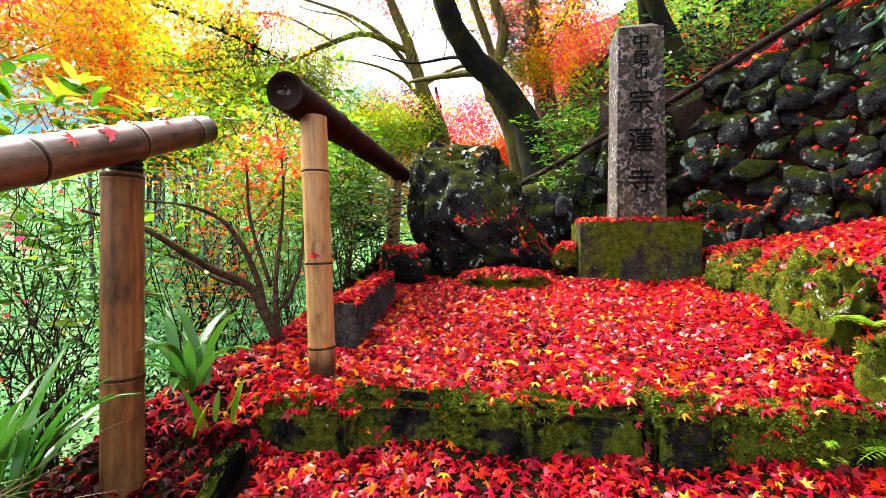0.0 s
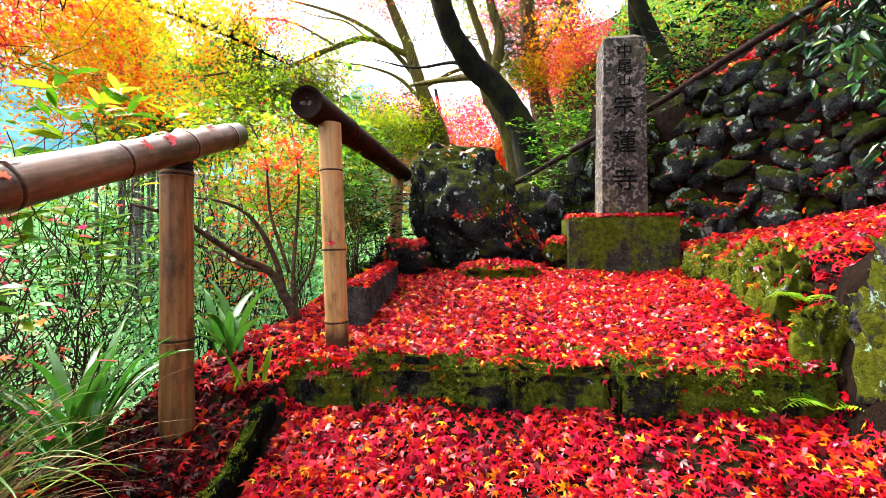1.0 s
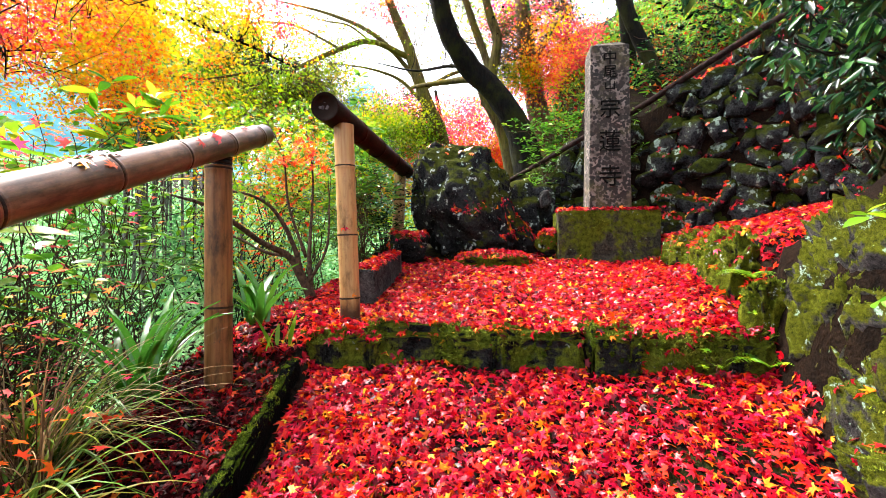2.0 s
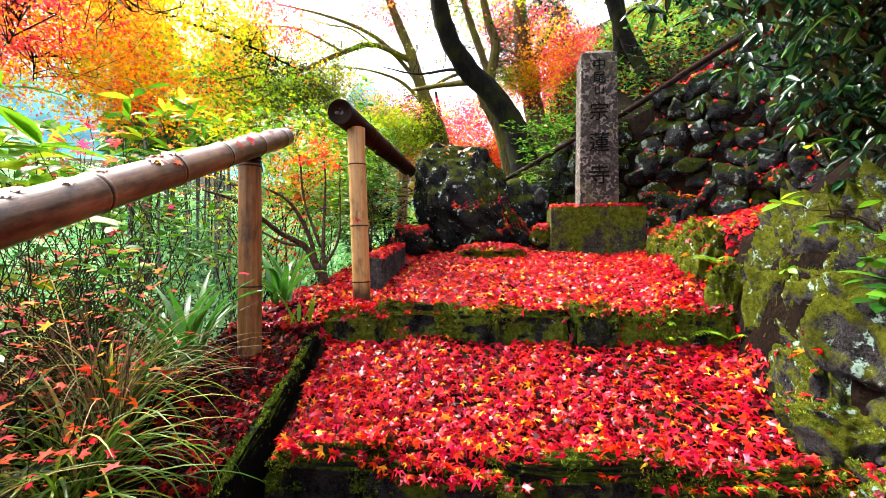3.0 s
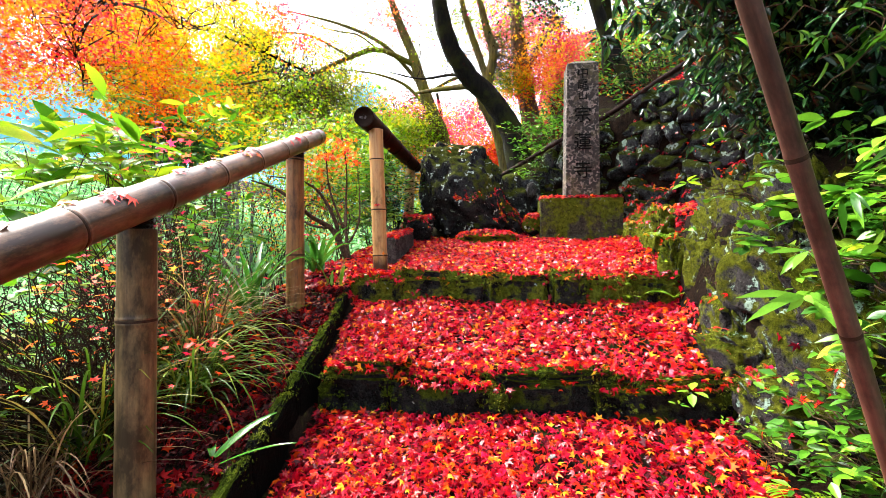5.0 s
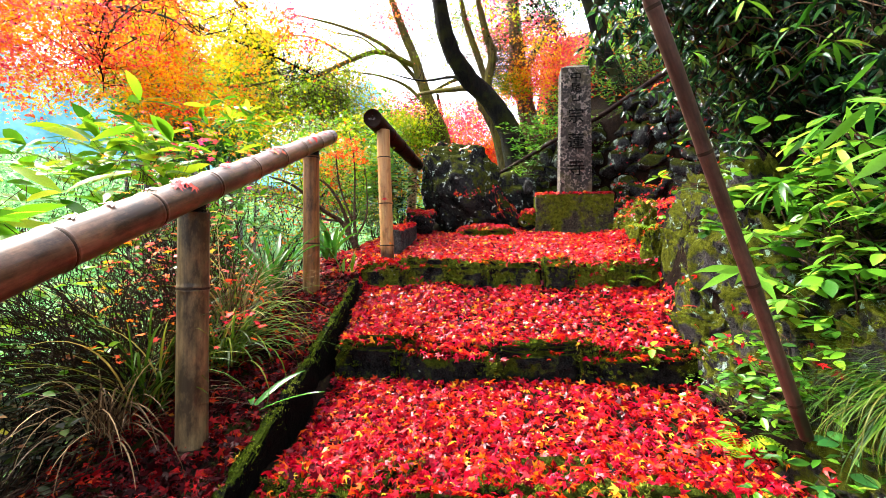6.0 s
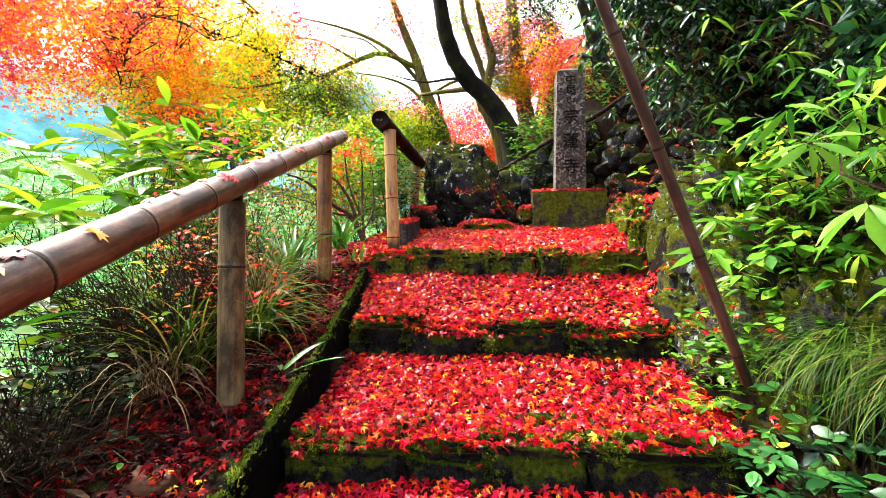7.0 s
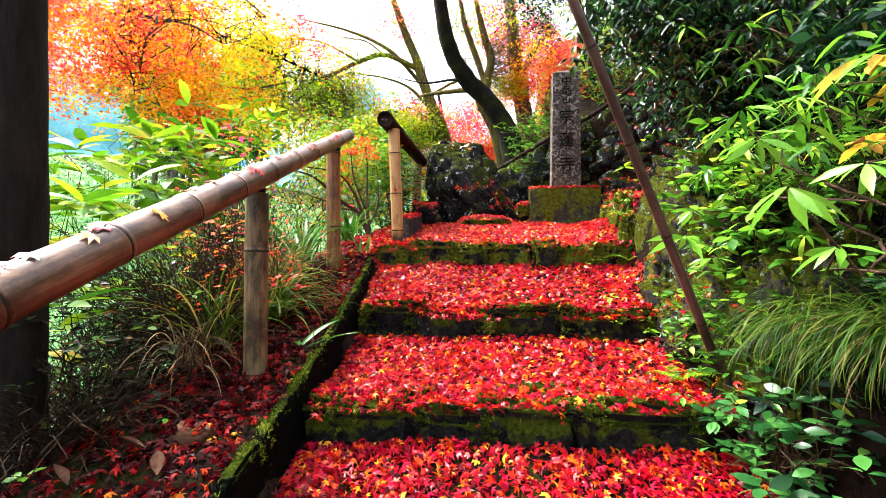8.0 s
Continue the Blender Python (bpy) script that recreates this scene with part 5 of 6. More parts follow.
# big golden maple over the slope
make_tree("spreading maple in gold, orange and red, leaning over the slope", BARK_DARK,
          [(-9.2, 4.6, -3.6, 0.2), (-8.8, 5.0, -0.5, 0.17), (-8.0, 5.2, 2.2, 0.14), (-6.6, 5.4, 4.0, 0.1), (-5.2, 5.4, 4.9, 0.05)],
          [[(-7.6, 5.2, 2.8, 0.045), (-5.8, 4.8, 3.5, 0.035), (-4.3, 4.2, 3.2, 0.024), (-3.2, 3.4, 2.7, 0.013), (-2.5, 2.8, 2.2, 0.005)],
           [(-6.8, 5.3, 3.8, 0.045), (-4.8, 5.8, 3.9, 0.034), (-3.4, 6.2, 3.6, 0.024), (-2.3, 6.6, 3.2, 0.01)],
           [(-7.6, 5.2, 2.8, 0.04), (-6.0, 3.8, 3.2, 0.03), (-4.8, 2.6, 3.0, 0.019), (-3.8, 1.6, 2.6, 0.009), (-3.1, 1.0, 2.2, 0.004)],
           [(-2.4, 4.0, 4.7, 0.03), (-3.6, 4.4, 3.9, 0.026), (-4.8, 4.5, 3.38, 0.02), (-5.6, 4.5, 3.2, 0.013), (-6.6, 4.4, 3.1, 0.006)],
           [(-4.2, 4.4, 3.6, 0.015), (-4.6, 3.9, 3.3, 0.011), (-5.2, 3.4, 3.0, 0.008), (-5.7, 3.0, 2.6, 0.004)],
           [(-3.3, 4.2, 4.1, 0.014), (-3.4, 3.6, 3.4, 0.01), (-3.6, 3.2, 2.8, 0.007), (-3.65, 3.0, 2.3, 0.003)],
           [(-4.3, 4.2, 3.2, 0.018), (-3.7, 3.6, 2.9, 0.013), (-3.4, 2.9, 2.3, 0.008), (-3.2, 2.5, 1.8, 0.004)],
           [(-4.8, 4.4, 3.4, 0.02), (-4.6, 4.0, 2.9, 0.014), (-4.2, 3.8, 2.3, 0.009), (-4.0, 3.6, 1.9, 0.004)],
           [(-6.0, 5.3, 4.3, 0.045), (-4.4, 4.8, 4.2, 0.028), (-3.1, 4.2, 3.6, 0.014), (-2.4, 3.8, 3.0, 0.006)]],
          [((-4.3, 4.6, 2.75), (2.0, 1.5, 1.0), 270, 38, 0.17, 0.066, MAPLE_FAR, MAPLE_GOLD), ((-4.5, 5.9, 3.5), (1.5, 1.4, 1.2), 270, 38, 0.19, 0.07, MAPLE_FAR, MAPLE_GOLD),
           ((-3.6, 2.5, 2.35), (1.2, 1.2, 0.6), 120, 38, 0.14, 0.058, MAPLE_FAR, MAPLE_ORANGE), ((-4.8, 5.8, 4.3), (2.4, 1.5, 0.9), 300, 34, 0.24, 0.075, MAPLE_FAR, MAPLE_GOLD),
           ((-5.2, 3.2, 2.8), (1.3, 1.5, 0.9), 290, 34, 0.2, 0.07, MAPLE_FAR, MAPLE_RED), ((-2.8, 6.4, 3.9), (0.8, 0.7, 0.6), 85, 38, 0.18, 0.064, MAPLE_FAR, MAPLE_GOLD), ((-2.9, 7.3, 3.1), (0.9, 0.6, 0.6), 90, 34, 0.19, 0.064, MAPLE_FAR, MAPLE_LIME)], 22, bare=[((-3.6, 3.4, 2.6), (1.6, 1.3, 0.7), 60)])

# dark leaning maple beside the boulder
make_tree("dark leaning maple with a thick curved trunk", BARK_DARK,
          [(1.45, 5.5, -0.3, 0.3), (1.28, 5.55, 0.9, 0.25), (1.12, 5.6, 1.66, 0.2), (0.98, 5.6, 2.08, 0.17), (0.73, 5.6, 2.46, 0.155), (0.39, 5.6, 2.8, 0.15), (0.1, 5.5, 3.2, 0.135), (-0.06, 5.4, 3.7, 0.12), (-0.2, 5.3, 4.6, 0.09), (-0.5, 5.2, 5.6, 0.05)],
          [[(0.39, 5.6, 2.8, 0.03), (0.1, 5.9, 2.95, 0.024), (-0.4, 6.2, 3.0, 0.016), (-1.0, 6.4, 3.2, 0.008)]],
          [((0.2, 5.2, 5.2), (1.6, 1.2, 0.6), 132, 30, 0.25, 0.075, MAPLE_FAR, MAPLE_RED)], 23, bare=[((0.0, 5.6, 3.6), (0.9, 0.5, 0.6), 10)])
make_tree("forked maple stem mottled with moss behind the boulder", BARK_MOSSY,
          [(1.3, 6.3, -0.5, 0.16), (1.12, 6.25, 0.9, 0.12), (0.93, 6.2, 1.98, 0.095), (0.66, 6.2, 2.56, 0.085), (0.5, 6.2, 2.85, 0.06), (0.1, 6.5, 2.95, 0.045), (-0.5, 6.9, 3.0, 0.03)],
          [[(0.66, 6.25, 2.5, 0.09), (0.76, 6.3, 3.06, 0.08), (0.83, 6.3, 3.5, 0.075), (0.7, 6.3, 3.95, 0.065), (0.5, 6.3, 4.8, 0.04)],
           [(0.74, 6.3, 3.0, 0.06), (0.55, 6.4, 3.6, 0.06), (0.35, 6.4, 4.2, 0.05), (0.2, 6.4, 5, 0.03)]],
          [((1.5, 7.8, 3.7), (0.6, 0.6, 0.5), 70, 30, 0.22, 0.07, MAPLE_FAR, MAPLE_RED), ((0.5, 7.0, 4.5), (0.9, 0.8, 0.5), 48, 26, 0.24, 0.07, MAPLE_FAR, MAPLE_LIME),
           ((1.35, 6.6, 3.25), (0.55, 0.35, 0.45), 60, 32, 0.17, 0.06, MAPLE_FAR, MAPLE_GOLD), ((1.1, 6.5, 3.0), (0.4, 0.3, 0.35), 34, 30, 0.15, 0.06, MAPLE_FAR, MAPLE_LIME), ((1.8, 6.7, 3.9), (0.5, 0.4, 0.5), 36, 26, 0.18, 0.06, MAPLE_FAR, MAPLE_GOLD)], 24, bare=[((0.2, 6.6, 3.6), (1.1, 0.4, 0.8), 24)])
make_tree("stout old tree with red-brown flaking bark", BARK_RED,
          [(1.95, 7.1, -0.3, 0.36), (1.82, 7.1, 0.9, 0.32), (1.66, 7.0, 2.17, 0.2), (1.5, 7.0, 3.1, 0.16), (1.35, 7.0, 4.2, 0.13), (1.2, 7.0, 6, 0.1)],
          [[(1.45, 7.0, 3.3, 0.07), (1.9, 7.4, 4.2, 0.06), (2.4, 8.0, 4.9, 0.03)]],
          [((2.3, 8.8, 4.6), (1.1, 1.2, 0.9), 286, 32, 0.25, 0.08, MAPLE_FAR, MAPLE_RED), ((1.4, 8.8, 5.3), (0.7, 0.9, 0.8), 110, 30, 0.25, 0.08, MAPLE_FAR, MAPLE_RED)], 25)
# crimson and orange maples in the dip behind the boulder
make_tree("crimson maple glowing behind the boulder", BARK_DARK,
          [(0.6, 12.6, -1.5, 0.16), (0.4, 12.4, 1.5, 0.12), (0.1, 12.3, 3.2, 0.08), (-0.2, 12.2, 4.8, 0.04)],
          [[(0.3, 12.3, 2.2, 0.06), (1.1, 12, 2.9, 0.05), (2.0, 11.8, 3.1, 0.02)], [(0.2, 12.3, 2.8, 0.05), (-0.8, 12, 3.6, 0.04), (-1.8, 11.8, 3.9, 0.02)]],
          [((0.5, 11.9, 3.7), (1.7, 1.0, 0.95), 330, 32, 0.28, 0.095, MAPLE_FAR, MAPLE_RED), ((-1.0, 12.0, 4.0), (1.3, 1.0, 0.9), 220, 32, 0.28, 0.095, MAPLE_FAR, MAPLE_RED), ((2.2, 12.0, 3.2), (1.4, 1.2, 1.0), 260, 32, 0.3, 0.1, MAPLE_FAR, MAPLE_GOLD),
           ((1.0, 11.2, 2.6), (1.8, 1.0, 0.6), 200, 32, 0.28, 0.095, MAPLE_FAR, MAPLE_ORANGE), ((-0.4, 11.0, 1.6), (2.2, 1.0, 0.8), 200, 32, 0.3, 0.1, MAPLE_FAR, MAPLE_LIME), ((-2.4, 10.0, 2.5), (1.6, 1.2, 1.2), 150, 32, 0.28, 0.09, MAPLE_FAR, MAPLE_LIME)], 26)
make_tree("slim dark tree leaning over the hillside", BARK_DARK,
          [(2.62, 4.85, 1.9, 0.1), (2.5, 4.8, 2.44, 0.09), (2.32, 4.8, 2.85, 0.085), (2.15, 4.8, 3.25, 0.08), (1.8, 4.8, 4.4, 0.06), (1.5, 4.8, 5.6, 0.03)],
          [], [((1.6, 5.6, 4.4), (0.5, 0.6, 0.35), 57, 26, 0.2, 0.07, MAPLE_FAR, EVERGREEN), ((2.6, 5.6, 5.0), (1.6, 1.2, 0.5), 154, 26, 0.25, 0.08, MAPLE_FAR, MAPLE_LIME)], 27)
make_tree("dark-barked tree on the hillside above the wall", BARK_DARK,
          [(2.75, 5.9, 2.3, 0.12), (2.6, 5.8, 3.2, 0.1), (2.5, 5.7, 4.4, 0.09), (2.4, 5.6, 6, 0.1)], [], [((3.0, 5.4, 5.6), (1.8, 1.4, 0.6), 154, 30, 0.25, 0.08, MAPLE_FAR, MAPLE_GOLD)], 28)


# cedars on the slope across the dip
def make_cedars():
    r = np.random.default_rng(40)
    protos = []
    for k in range(3):
        cedar = thing("cedar_tree", (0, 0, 0), "straight slim cedar with a bare grey stem in the valley", "tree", "cedars in the valley")
        h = 9.0 + 1.5 * k
        b = Build()
        b.add(*tube(np.array([(0, 0, 0), (0.05, 0, h * 0.4), (0.0, 0.05, h)]), [0.07, 0.055, 0.02], 8))
        part("trunk", b, CEDAR_BARK, cedar)
        b = Build()
        n = 900
        t = r.uniform(0.7, 1, n)
        a = r.uniform(0, 2 * np.pi, n)
        d = (1.05 - t) * 3.4 * r.uniform(0.3, 1, n)
        at = np.stack([d * np.cos(a), d * np.sin(a), t * h - 0.3 * d], -1)
        axis = np.stack([np.cos(a), np.sin(a), np.full(n, -0.5)], -1) + 0.3 * r.normal(size=(n, 3))
        strew(b, SMALL, at, axis, r.normal(size=(n, 3)) * 0.4 + (0, 0, 1), r.uniform(0.25, 0.6, n))
        part("crown", b, CEDAR_LEAF, cedar)
        protos.append(cedar)
    spots = []
    while len(spots) < 40:
        y, x = r.uniform(4, 26), r.uniform(-26, -5)
        if -0.43 > x / (y + 1) > -0.72 and y > 13:
            spots.append((x, y))
    for k, (x, y) in enumerate(spots):
        z = float(np.clip(height(x, y), -34, 26))
        m = pose(x, y, z - 0.3, r.uniform(-2, 2), r.uniform(-2, 2), r.uniform(0, 360))
        if k < 3:
            protos[k].matrix_basis = m
        else:
            copy_thing(protos[k % 3], m)


make_cedars()


def make_valley_woods():
    """Pale green young growth covering the valley side below the railing."""
    r = np.random.default_rng(44)
    n = 85000
    y, u = r.uniform(8, 30, n), r.uniform(-1.25, 0.1, n)
    x = u * (y + 1.5)
    z = np.clip(height(x, y), -34, 26) + r.uniform(0, 1, n) ** 1.5 * np.clip(0.3 + 0.13 * y, 1, 2.8) - 0.2
    at = np.stack([x, y, z], -1)
    b = Build()
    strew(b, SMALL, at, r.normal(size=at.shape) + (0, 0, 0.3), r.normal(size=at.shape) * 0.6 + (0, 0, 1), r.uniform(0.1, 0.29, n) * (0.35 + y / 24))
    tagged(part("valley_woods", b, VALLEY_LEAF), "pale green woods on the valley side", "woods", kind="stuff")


make_valley_woods()


# far wooded hills, the haze of distance put into their colour
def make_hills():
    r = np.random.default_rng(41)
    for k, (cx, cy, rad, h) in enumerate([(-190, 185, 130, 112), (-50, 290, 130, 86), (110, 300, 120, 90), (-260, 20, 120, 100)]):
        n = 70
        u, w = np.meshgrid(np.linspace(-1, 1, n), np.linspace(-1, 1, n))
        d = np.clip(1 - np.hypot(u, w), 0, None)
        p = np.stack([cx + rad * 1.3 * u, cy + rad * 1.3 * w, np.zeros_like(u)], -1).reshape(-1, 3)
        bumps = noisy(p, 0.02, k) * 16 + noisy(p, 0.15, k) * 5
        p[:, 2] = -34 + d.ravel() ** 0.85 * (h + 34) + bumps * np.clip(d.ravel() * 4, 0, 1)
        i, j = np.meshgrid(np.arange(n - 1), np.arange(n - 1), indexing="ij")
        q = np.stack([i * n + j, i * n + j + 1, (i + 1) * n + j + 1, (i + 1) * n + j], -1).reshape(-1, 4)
        tagged(part("backdrop_hill", mesh_from("backdrop_hill", p, [q]), HILL), "distant wooded mountain across the valley, blue-green with painted haze", "mountain", kind="structure")


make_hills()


# ---- shrubs and plants ----
def make_shrub(name, label, base, centre, radii, stems, leaves, size, shape, material, seed, bark=BARK_GREY, stem_r=0.007, up=0.6, droop=0.3, cluster=5, reach=0.06, category="shrub"):
    """Stems from the base to places in a ball, leaves in rosettes along the outer half of each."""
    r = np.random.default_rng(seed)
    plant = thing(name, base, label, category)
    base, centre, radii = (np.asarray(v, float) for v in (base, centre, radii))
    tips = centre + in_ball(r, stems) * radii
    b, joints = Build(), []
    for tip in tips:
        line = sag(base + r.normal(size=3) * 0.03 * (1, 1, 0), tip, r, 0.22, 9)
        b.add(*tube(line, np.linspace(stem_r * r.uniform(0.5, 1), min(0.0025, 0.5 * stem_r), 9), 4))
        joints.append(line[3:])
    tagged(part("stemwork", b, bark, plant), kind="stuff")
    joints = np.concatenate(joints)
    n = max(1, leaves // cluster)
    c = joints[r.integers(len(joints), size=n)] + r.normal(size=(n, 3)) * reach * 2
    fill = centre + in_ball(r, n) * radii
    c = np.where(r.uniform(size=(n, 1)) < 0.55, c, fill)
    a = r.uniform(0, 2 * np.pi, (n, cluster)) + 0
    out = np.stack([np.cos(a), np.sin(a), r.uniform(-droop, 1 - droop, (n, cluster)) * 0.8], -1)
    at = (c[:, None] + out * 0.01).reshape(-1, 3)
    b = Build()
    strew(b, shape, at, out.reshape(-1, 3), r.normal(size=at.shape) * up * 0.6 + (0, 0, 1), size * r.uniform(0.6, 1.25, len(at)))
    part("foliage", b, material, plant)
    return plant


def make_tuft(name, label, base, count, length, width, material, seed, spread=0.6, bend=0.9, category="grass", lean=(0, 0), apart=False):
    """Arching blades out of one root, each a bent ribbon with a fold."""
    r = np.random.default_rng(seed)
    b = Build()
    root = thing(name, base, label, category) if apart else None
    for k in range(count):
        l, w = length * r.uniform(0.55, 1.1), width * r.uniform(0.7, 1.2)
        a, tilt = r.uniform(0, 2 * np.pi), spread * r.uniform(0.15, 1)
        t = np.linspace(0, 1, 9)
        bow = bend * r.uniform(0.5, 1.3)
        ang = tilt + bow * t ** 1.3 * 1.6
        step = l / 8
        rad, z = np.cumsum(np.sin(ang)) * step, np.cumsum(np.cos(ang)) * step
        side = np.array((-math.sin(a), math.cos(a), 0))
        mid = np.stack([rad * math.cos(a) + lean[0] * t * l, rad * math.sin(a) + lean[1] * t * l, z], -1) + np.asarray(base) + (*(r.normal(size=2) * 0.035), 0)
        ww = (w / 2 * np.clip(np.sin(np.pi * np.clip(t * 0.9 + 0.12, 0, 1)) ** 0.6, 0.03, 1))[:, None]
        v = np.stack([mid - side * ww + (0, 0, 0.15 * w), mid, mid + side * ww + (0, 0, 0.15 * w)], 1).reshape(-1, 3)
        f = [(3 * i + c, 3 * i + c + 1, 3 * i + c + 4, 3 * i + c + 3) for i in range(8) for c in (0, 1)]
        if apart:
            b = Build()
        b.add(v, [np.array(f)])
        if apart:
            part("leaf", b, material, root)
    if apart:
        return root
    ob = part(name, b, material)
    return tagged(ob, label, category, kind="stuff")


# by the lower railing
make_tuft("grass_tuft", "upright yellow-green grass beside the curb", (-1.08, 0.52, -0.47), 90, 0.5, 0.008, FINE_GRASS, 67, 0.8, 1.3)
make_tuft("grass_tuft", "tall loose grass with red leaves caught in it", (-1.2, 0.85, -0.38), 90, 0.56, 0.007, FINE_GRASS, 68, 0.7, 1.1)
make_tuft("dry_grass", "thin straw-coloured dead grass stalks", (-1.16, 0.68, -0.42), 150, 0.66, 0.004, STRAW, 69, 0.6, 0.7)
make_tuft("dry_grass", "dead brown grass hanging beside the mouldy post", (-1.28, -0.05, -0.66), 110, 0.5, 0.005, STRAW, 70, 0.9, 1.1)
make_tuft("strap_leaf_plant", "clump of long glossy green strap leaves beside the post", (-1.12, 1.12, -0.26), 34, 0.5, 0.034, STRAP, 61, 0.6, 0.6, "plant", lean=(-0.2, 0.0), apart=True)
make_tuft("strap_leaf_plant", "broad strap leaves, some catching pale light, behind the post", (-0.86, 1.55, -0.03), 18, 0.38, 0.034, STRAP, 62, 0.7, 0.8, "plant", apart=True)
make_tuft("strap_leaf_plant", "small upright tuft of bright green strap leaves", (-0.72, 1.42, -0.1), 7, 0.16, 0.022, LIME, 63, 0.4, 0.3, "plant", apart=True)
make_tuft("grass_tuft", "long arching grass hanging over the curb", (-1.06, 0.4, -0.5), 80, 0.46, 0.011, GRASS, 64, 0.9, 1.1)
make_tuft("grass_tuft", "long arching grass mixed with dry stalks", (-1.22, 0.78, -0.38), 70, 0.46, 0.012, GRASS, 65, 0.8, 1.0)
make_tuft("grass_tuft", "tall thin grass behind the lower post", (-1.25, 0.1, -0.6), 90, 0.62, 0.009, GRASS, 66, 0.7, 0.9)
make_shrub("twiggy_bush", "dry stalks and red leaves caught among the grass", (-1.1, 0.55, -0.46), (-1.08, 0.5, -0.22), (0.26, 0.42, 0.14), 30, 130, 0.045, MAPLE5, MAPLE_ORANGE, 120, BARK_TWIG, 0.0025, cluster=1)
make_tree("low crooked maple shrub with sparse green and orange leaves", BARK_GREY,
          [(-0.74, 2.12, -0.1, 0.034), (-0.76, 2.1, 0.06, 0.03), (-0.83, 2.1, 0.2, 0.024), (-0.9, 2.1, 0.31, 0.02), (-1.02, 2.0, 0.39, 0.016), (-1.19, 1.8, 0.56, 0.011), (-1.35, 1.7, 0.62, 0.005)],
          [[(-0.82, 2.1, 0.18, 0.018), (-0.87, 2.1, 0.38, 0.014), (-0.98, 2.08, 0.58, 0.011), (-1.1, 2.0, 0.66, 0.007), (-1.3, 1.9, 0.68, 0.004)],
           [(-0.76, 2.1, 0.06, 0.016), (-0.79, 2.15, 0.3, 0.012), (-0.82, 2.3, 0.54, 0.009), (-0.84, 2.4, 0.85, 0.006), (-0.9, 2.45, 1.15, 0.003)],
           [(-0.9, 2.1, 0.31, 0.012), (-1.05, 2.15, 0.33, 0.01), (-1.25, 2.2, 0.42, 0.007), (-1.5, 2.2, 0.5, 0.003)],
           [(-0.8, 2.12, 0.3, 0.01), (-0.93, 2.2, 0.62, 0.008), (-1.0, 2.3, 0.95, 0.005), (-1.15, 2.4, 1.2, 0.003)],
           [(-0.78, 2.1, 0.15, 0.011), (-0.7, 2.2, 0.35, 0.008), (-0.72, 2.35, 0.6, 0.005), (-0.75, 2.45, 0.8, 0.003)]],
          [((-1.05, 2.4, 1.05), (0.5, 0.45, 0.4), 46, 14, 0.07, 0.045, MAPLE5, LIME), ((-0.88, 2.3, 0.98), (0.16, 0.2, 0.16), 12, 14, 0.06, 0.045, MAPLE5, MAPLE_ORANGE), ((-1.2, 2.1, 0.55), (0.4, 0.4, 0.25), 13, 8, 0.08, 0.05, OVAL, LIME)], 71, 8, 0.0022, "maple_shrub", "shrub")
make_shrub("green_shrub", "dense glossy green shrub behind the railing", (-0.75, 3.4, 0.1), (-0.85, 3.5, 0.85), (0.45, 0.5, 0.75), 14, 2400, 0.08, LANCE_LITE, GREEN, 72)
make_shrub("evergreen_shrub", "dark shaded evergreen between the railing's posts", (-0.55, 3.7, 0.2), (-0.58, 3.75, 0.75), (0.3, 0.3, 0.6), 20, 1300, 0.075, LANCE_LITE, EVERGREEN, 82, BARK_DARK)
make_shrub("green_shrub", "young camellia-like shrub with upright glossy leaves", (-0.62, 2.9, 0.2), (-0.66, 2.95, 1.05), (0.2, 0.25, 0.5), 14, 420, 0.075, OVAL, GREEN, 73)
make_shrub("green_shrub", "airy shrub of narrow fresh leaves behind the crooked maple", (-1.0, 2.9, -0.1), (-1.02, 2.85, 0.72), (0.38, 0.4, 0.5), 12, 800, 0.065, LANCE_LITE, LIME, 83, BARK_GREY, 0.006)
make_shrub("maple_shrub", "young maple with fine lime and green leaves over the slope", (-1.9, 3.4, -0.9), (-1.55, 3.5, 1.3), (0.9, 0.6, 0.5), 20, 3200, 0.05, MAPLE_FAR, MAPLE_LIME, 84, BARK_DARK, 0.008, cluster=1)
make_shrub("orange_shrub", "orange-red sprays of a young maple over the slope", (-1.7, 3.2, -0.8), (-1.6, 3.2, 1.2), (0.7, 0.5, 0.4), 12, 900, 0.05, MAPLE_FAR, MAPLE_ORANGE, 119, BARK_DARK, 0.006, cluster=1)
make_shrub("orange_shrub", "slim bush with orange-red autumn leaves", (-1.2, 2.6, -0.4), (-1.12, 2.6, 0.85), (0.2, 0.22, 0.24), 8, 420, 0.048, MAPLE5, MAPLE_ORANGE, 74, BARK_GREY, 0.004, cluster=1)
make_shrub("broadleaf_shrub", "shaded green shrub with long leaves close behind the rail", (-1.9, 2.2, -0.6), (-1.85, 2.2, 0.45), (0.5, 0.4, 0.45), 16, 420, 0.1, LANCE_LITE, GREEN, 110, BARK_GREY, 0.006)
SASA_SPOTS = [((-2.7, 1.8, -1.6), (-2.55, 1.9, 0.72), (0.6, 0.8, 0.32), 22, 300, 0.24), ((-2.1, 1.2, -0.9), (-2.05, 1.2, 0.62), (0.4, 0.5, 0.28), 14, 170, 0.24), ((-2.2, 0.4, -1.1), (-2.15, 0.45, 0.3), (0.5, 0.45, 0.22), 18, 150, 0.25),
              ((-2.0, -0.2, -1.2), (-1.95, -0.25, 0.08), (0.35, 0.35, 0.2), 12, 70, 0.24), ((-1.9, 2.2, -0.6), (-1.85, 2.25, 1.12), (0.35, 0.4, 0.26), 12, 150, 0.16)]
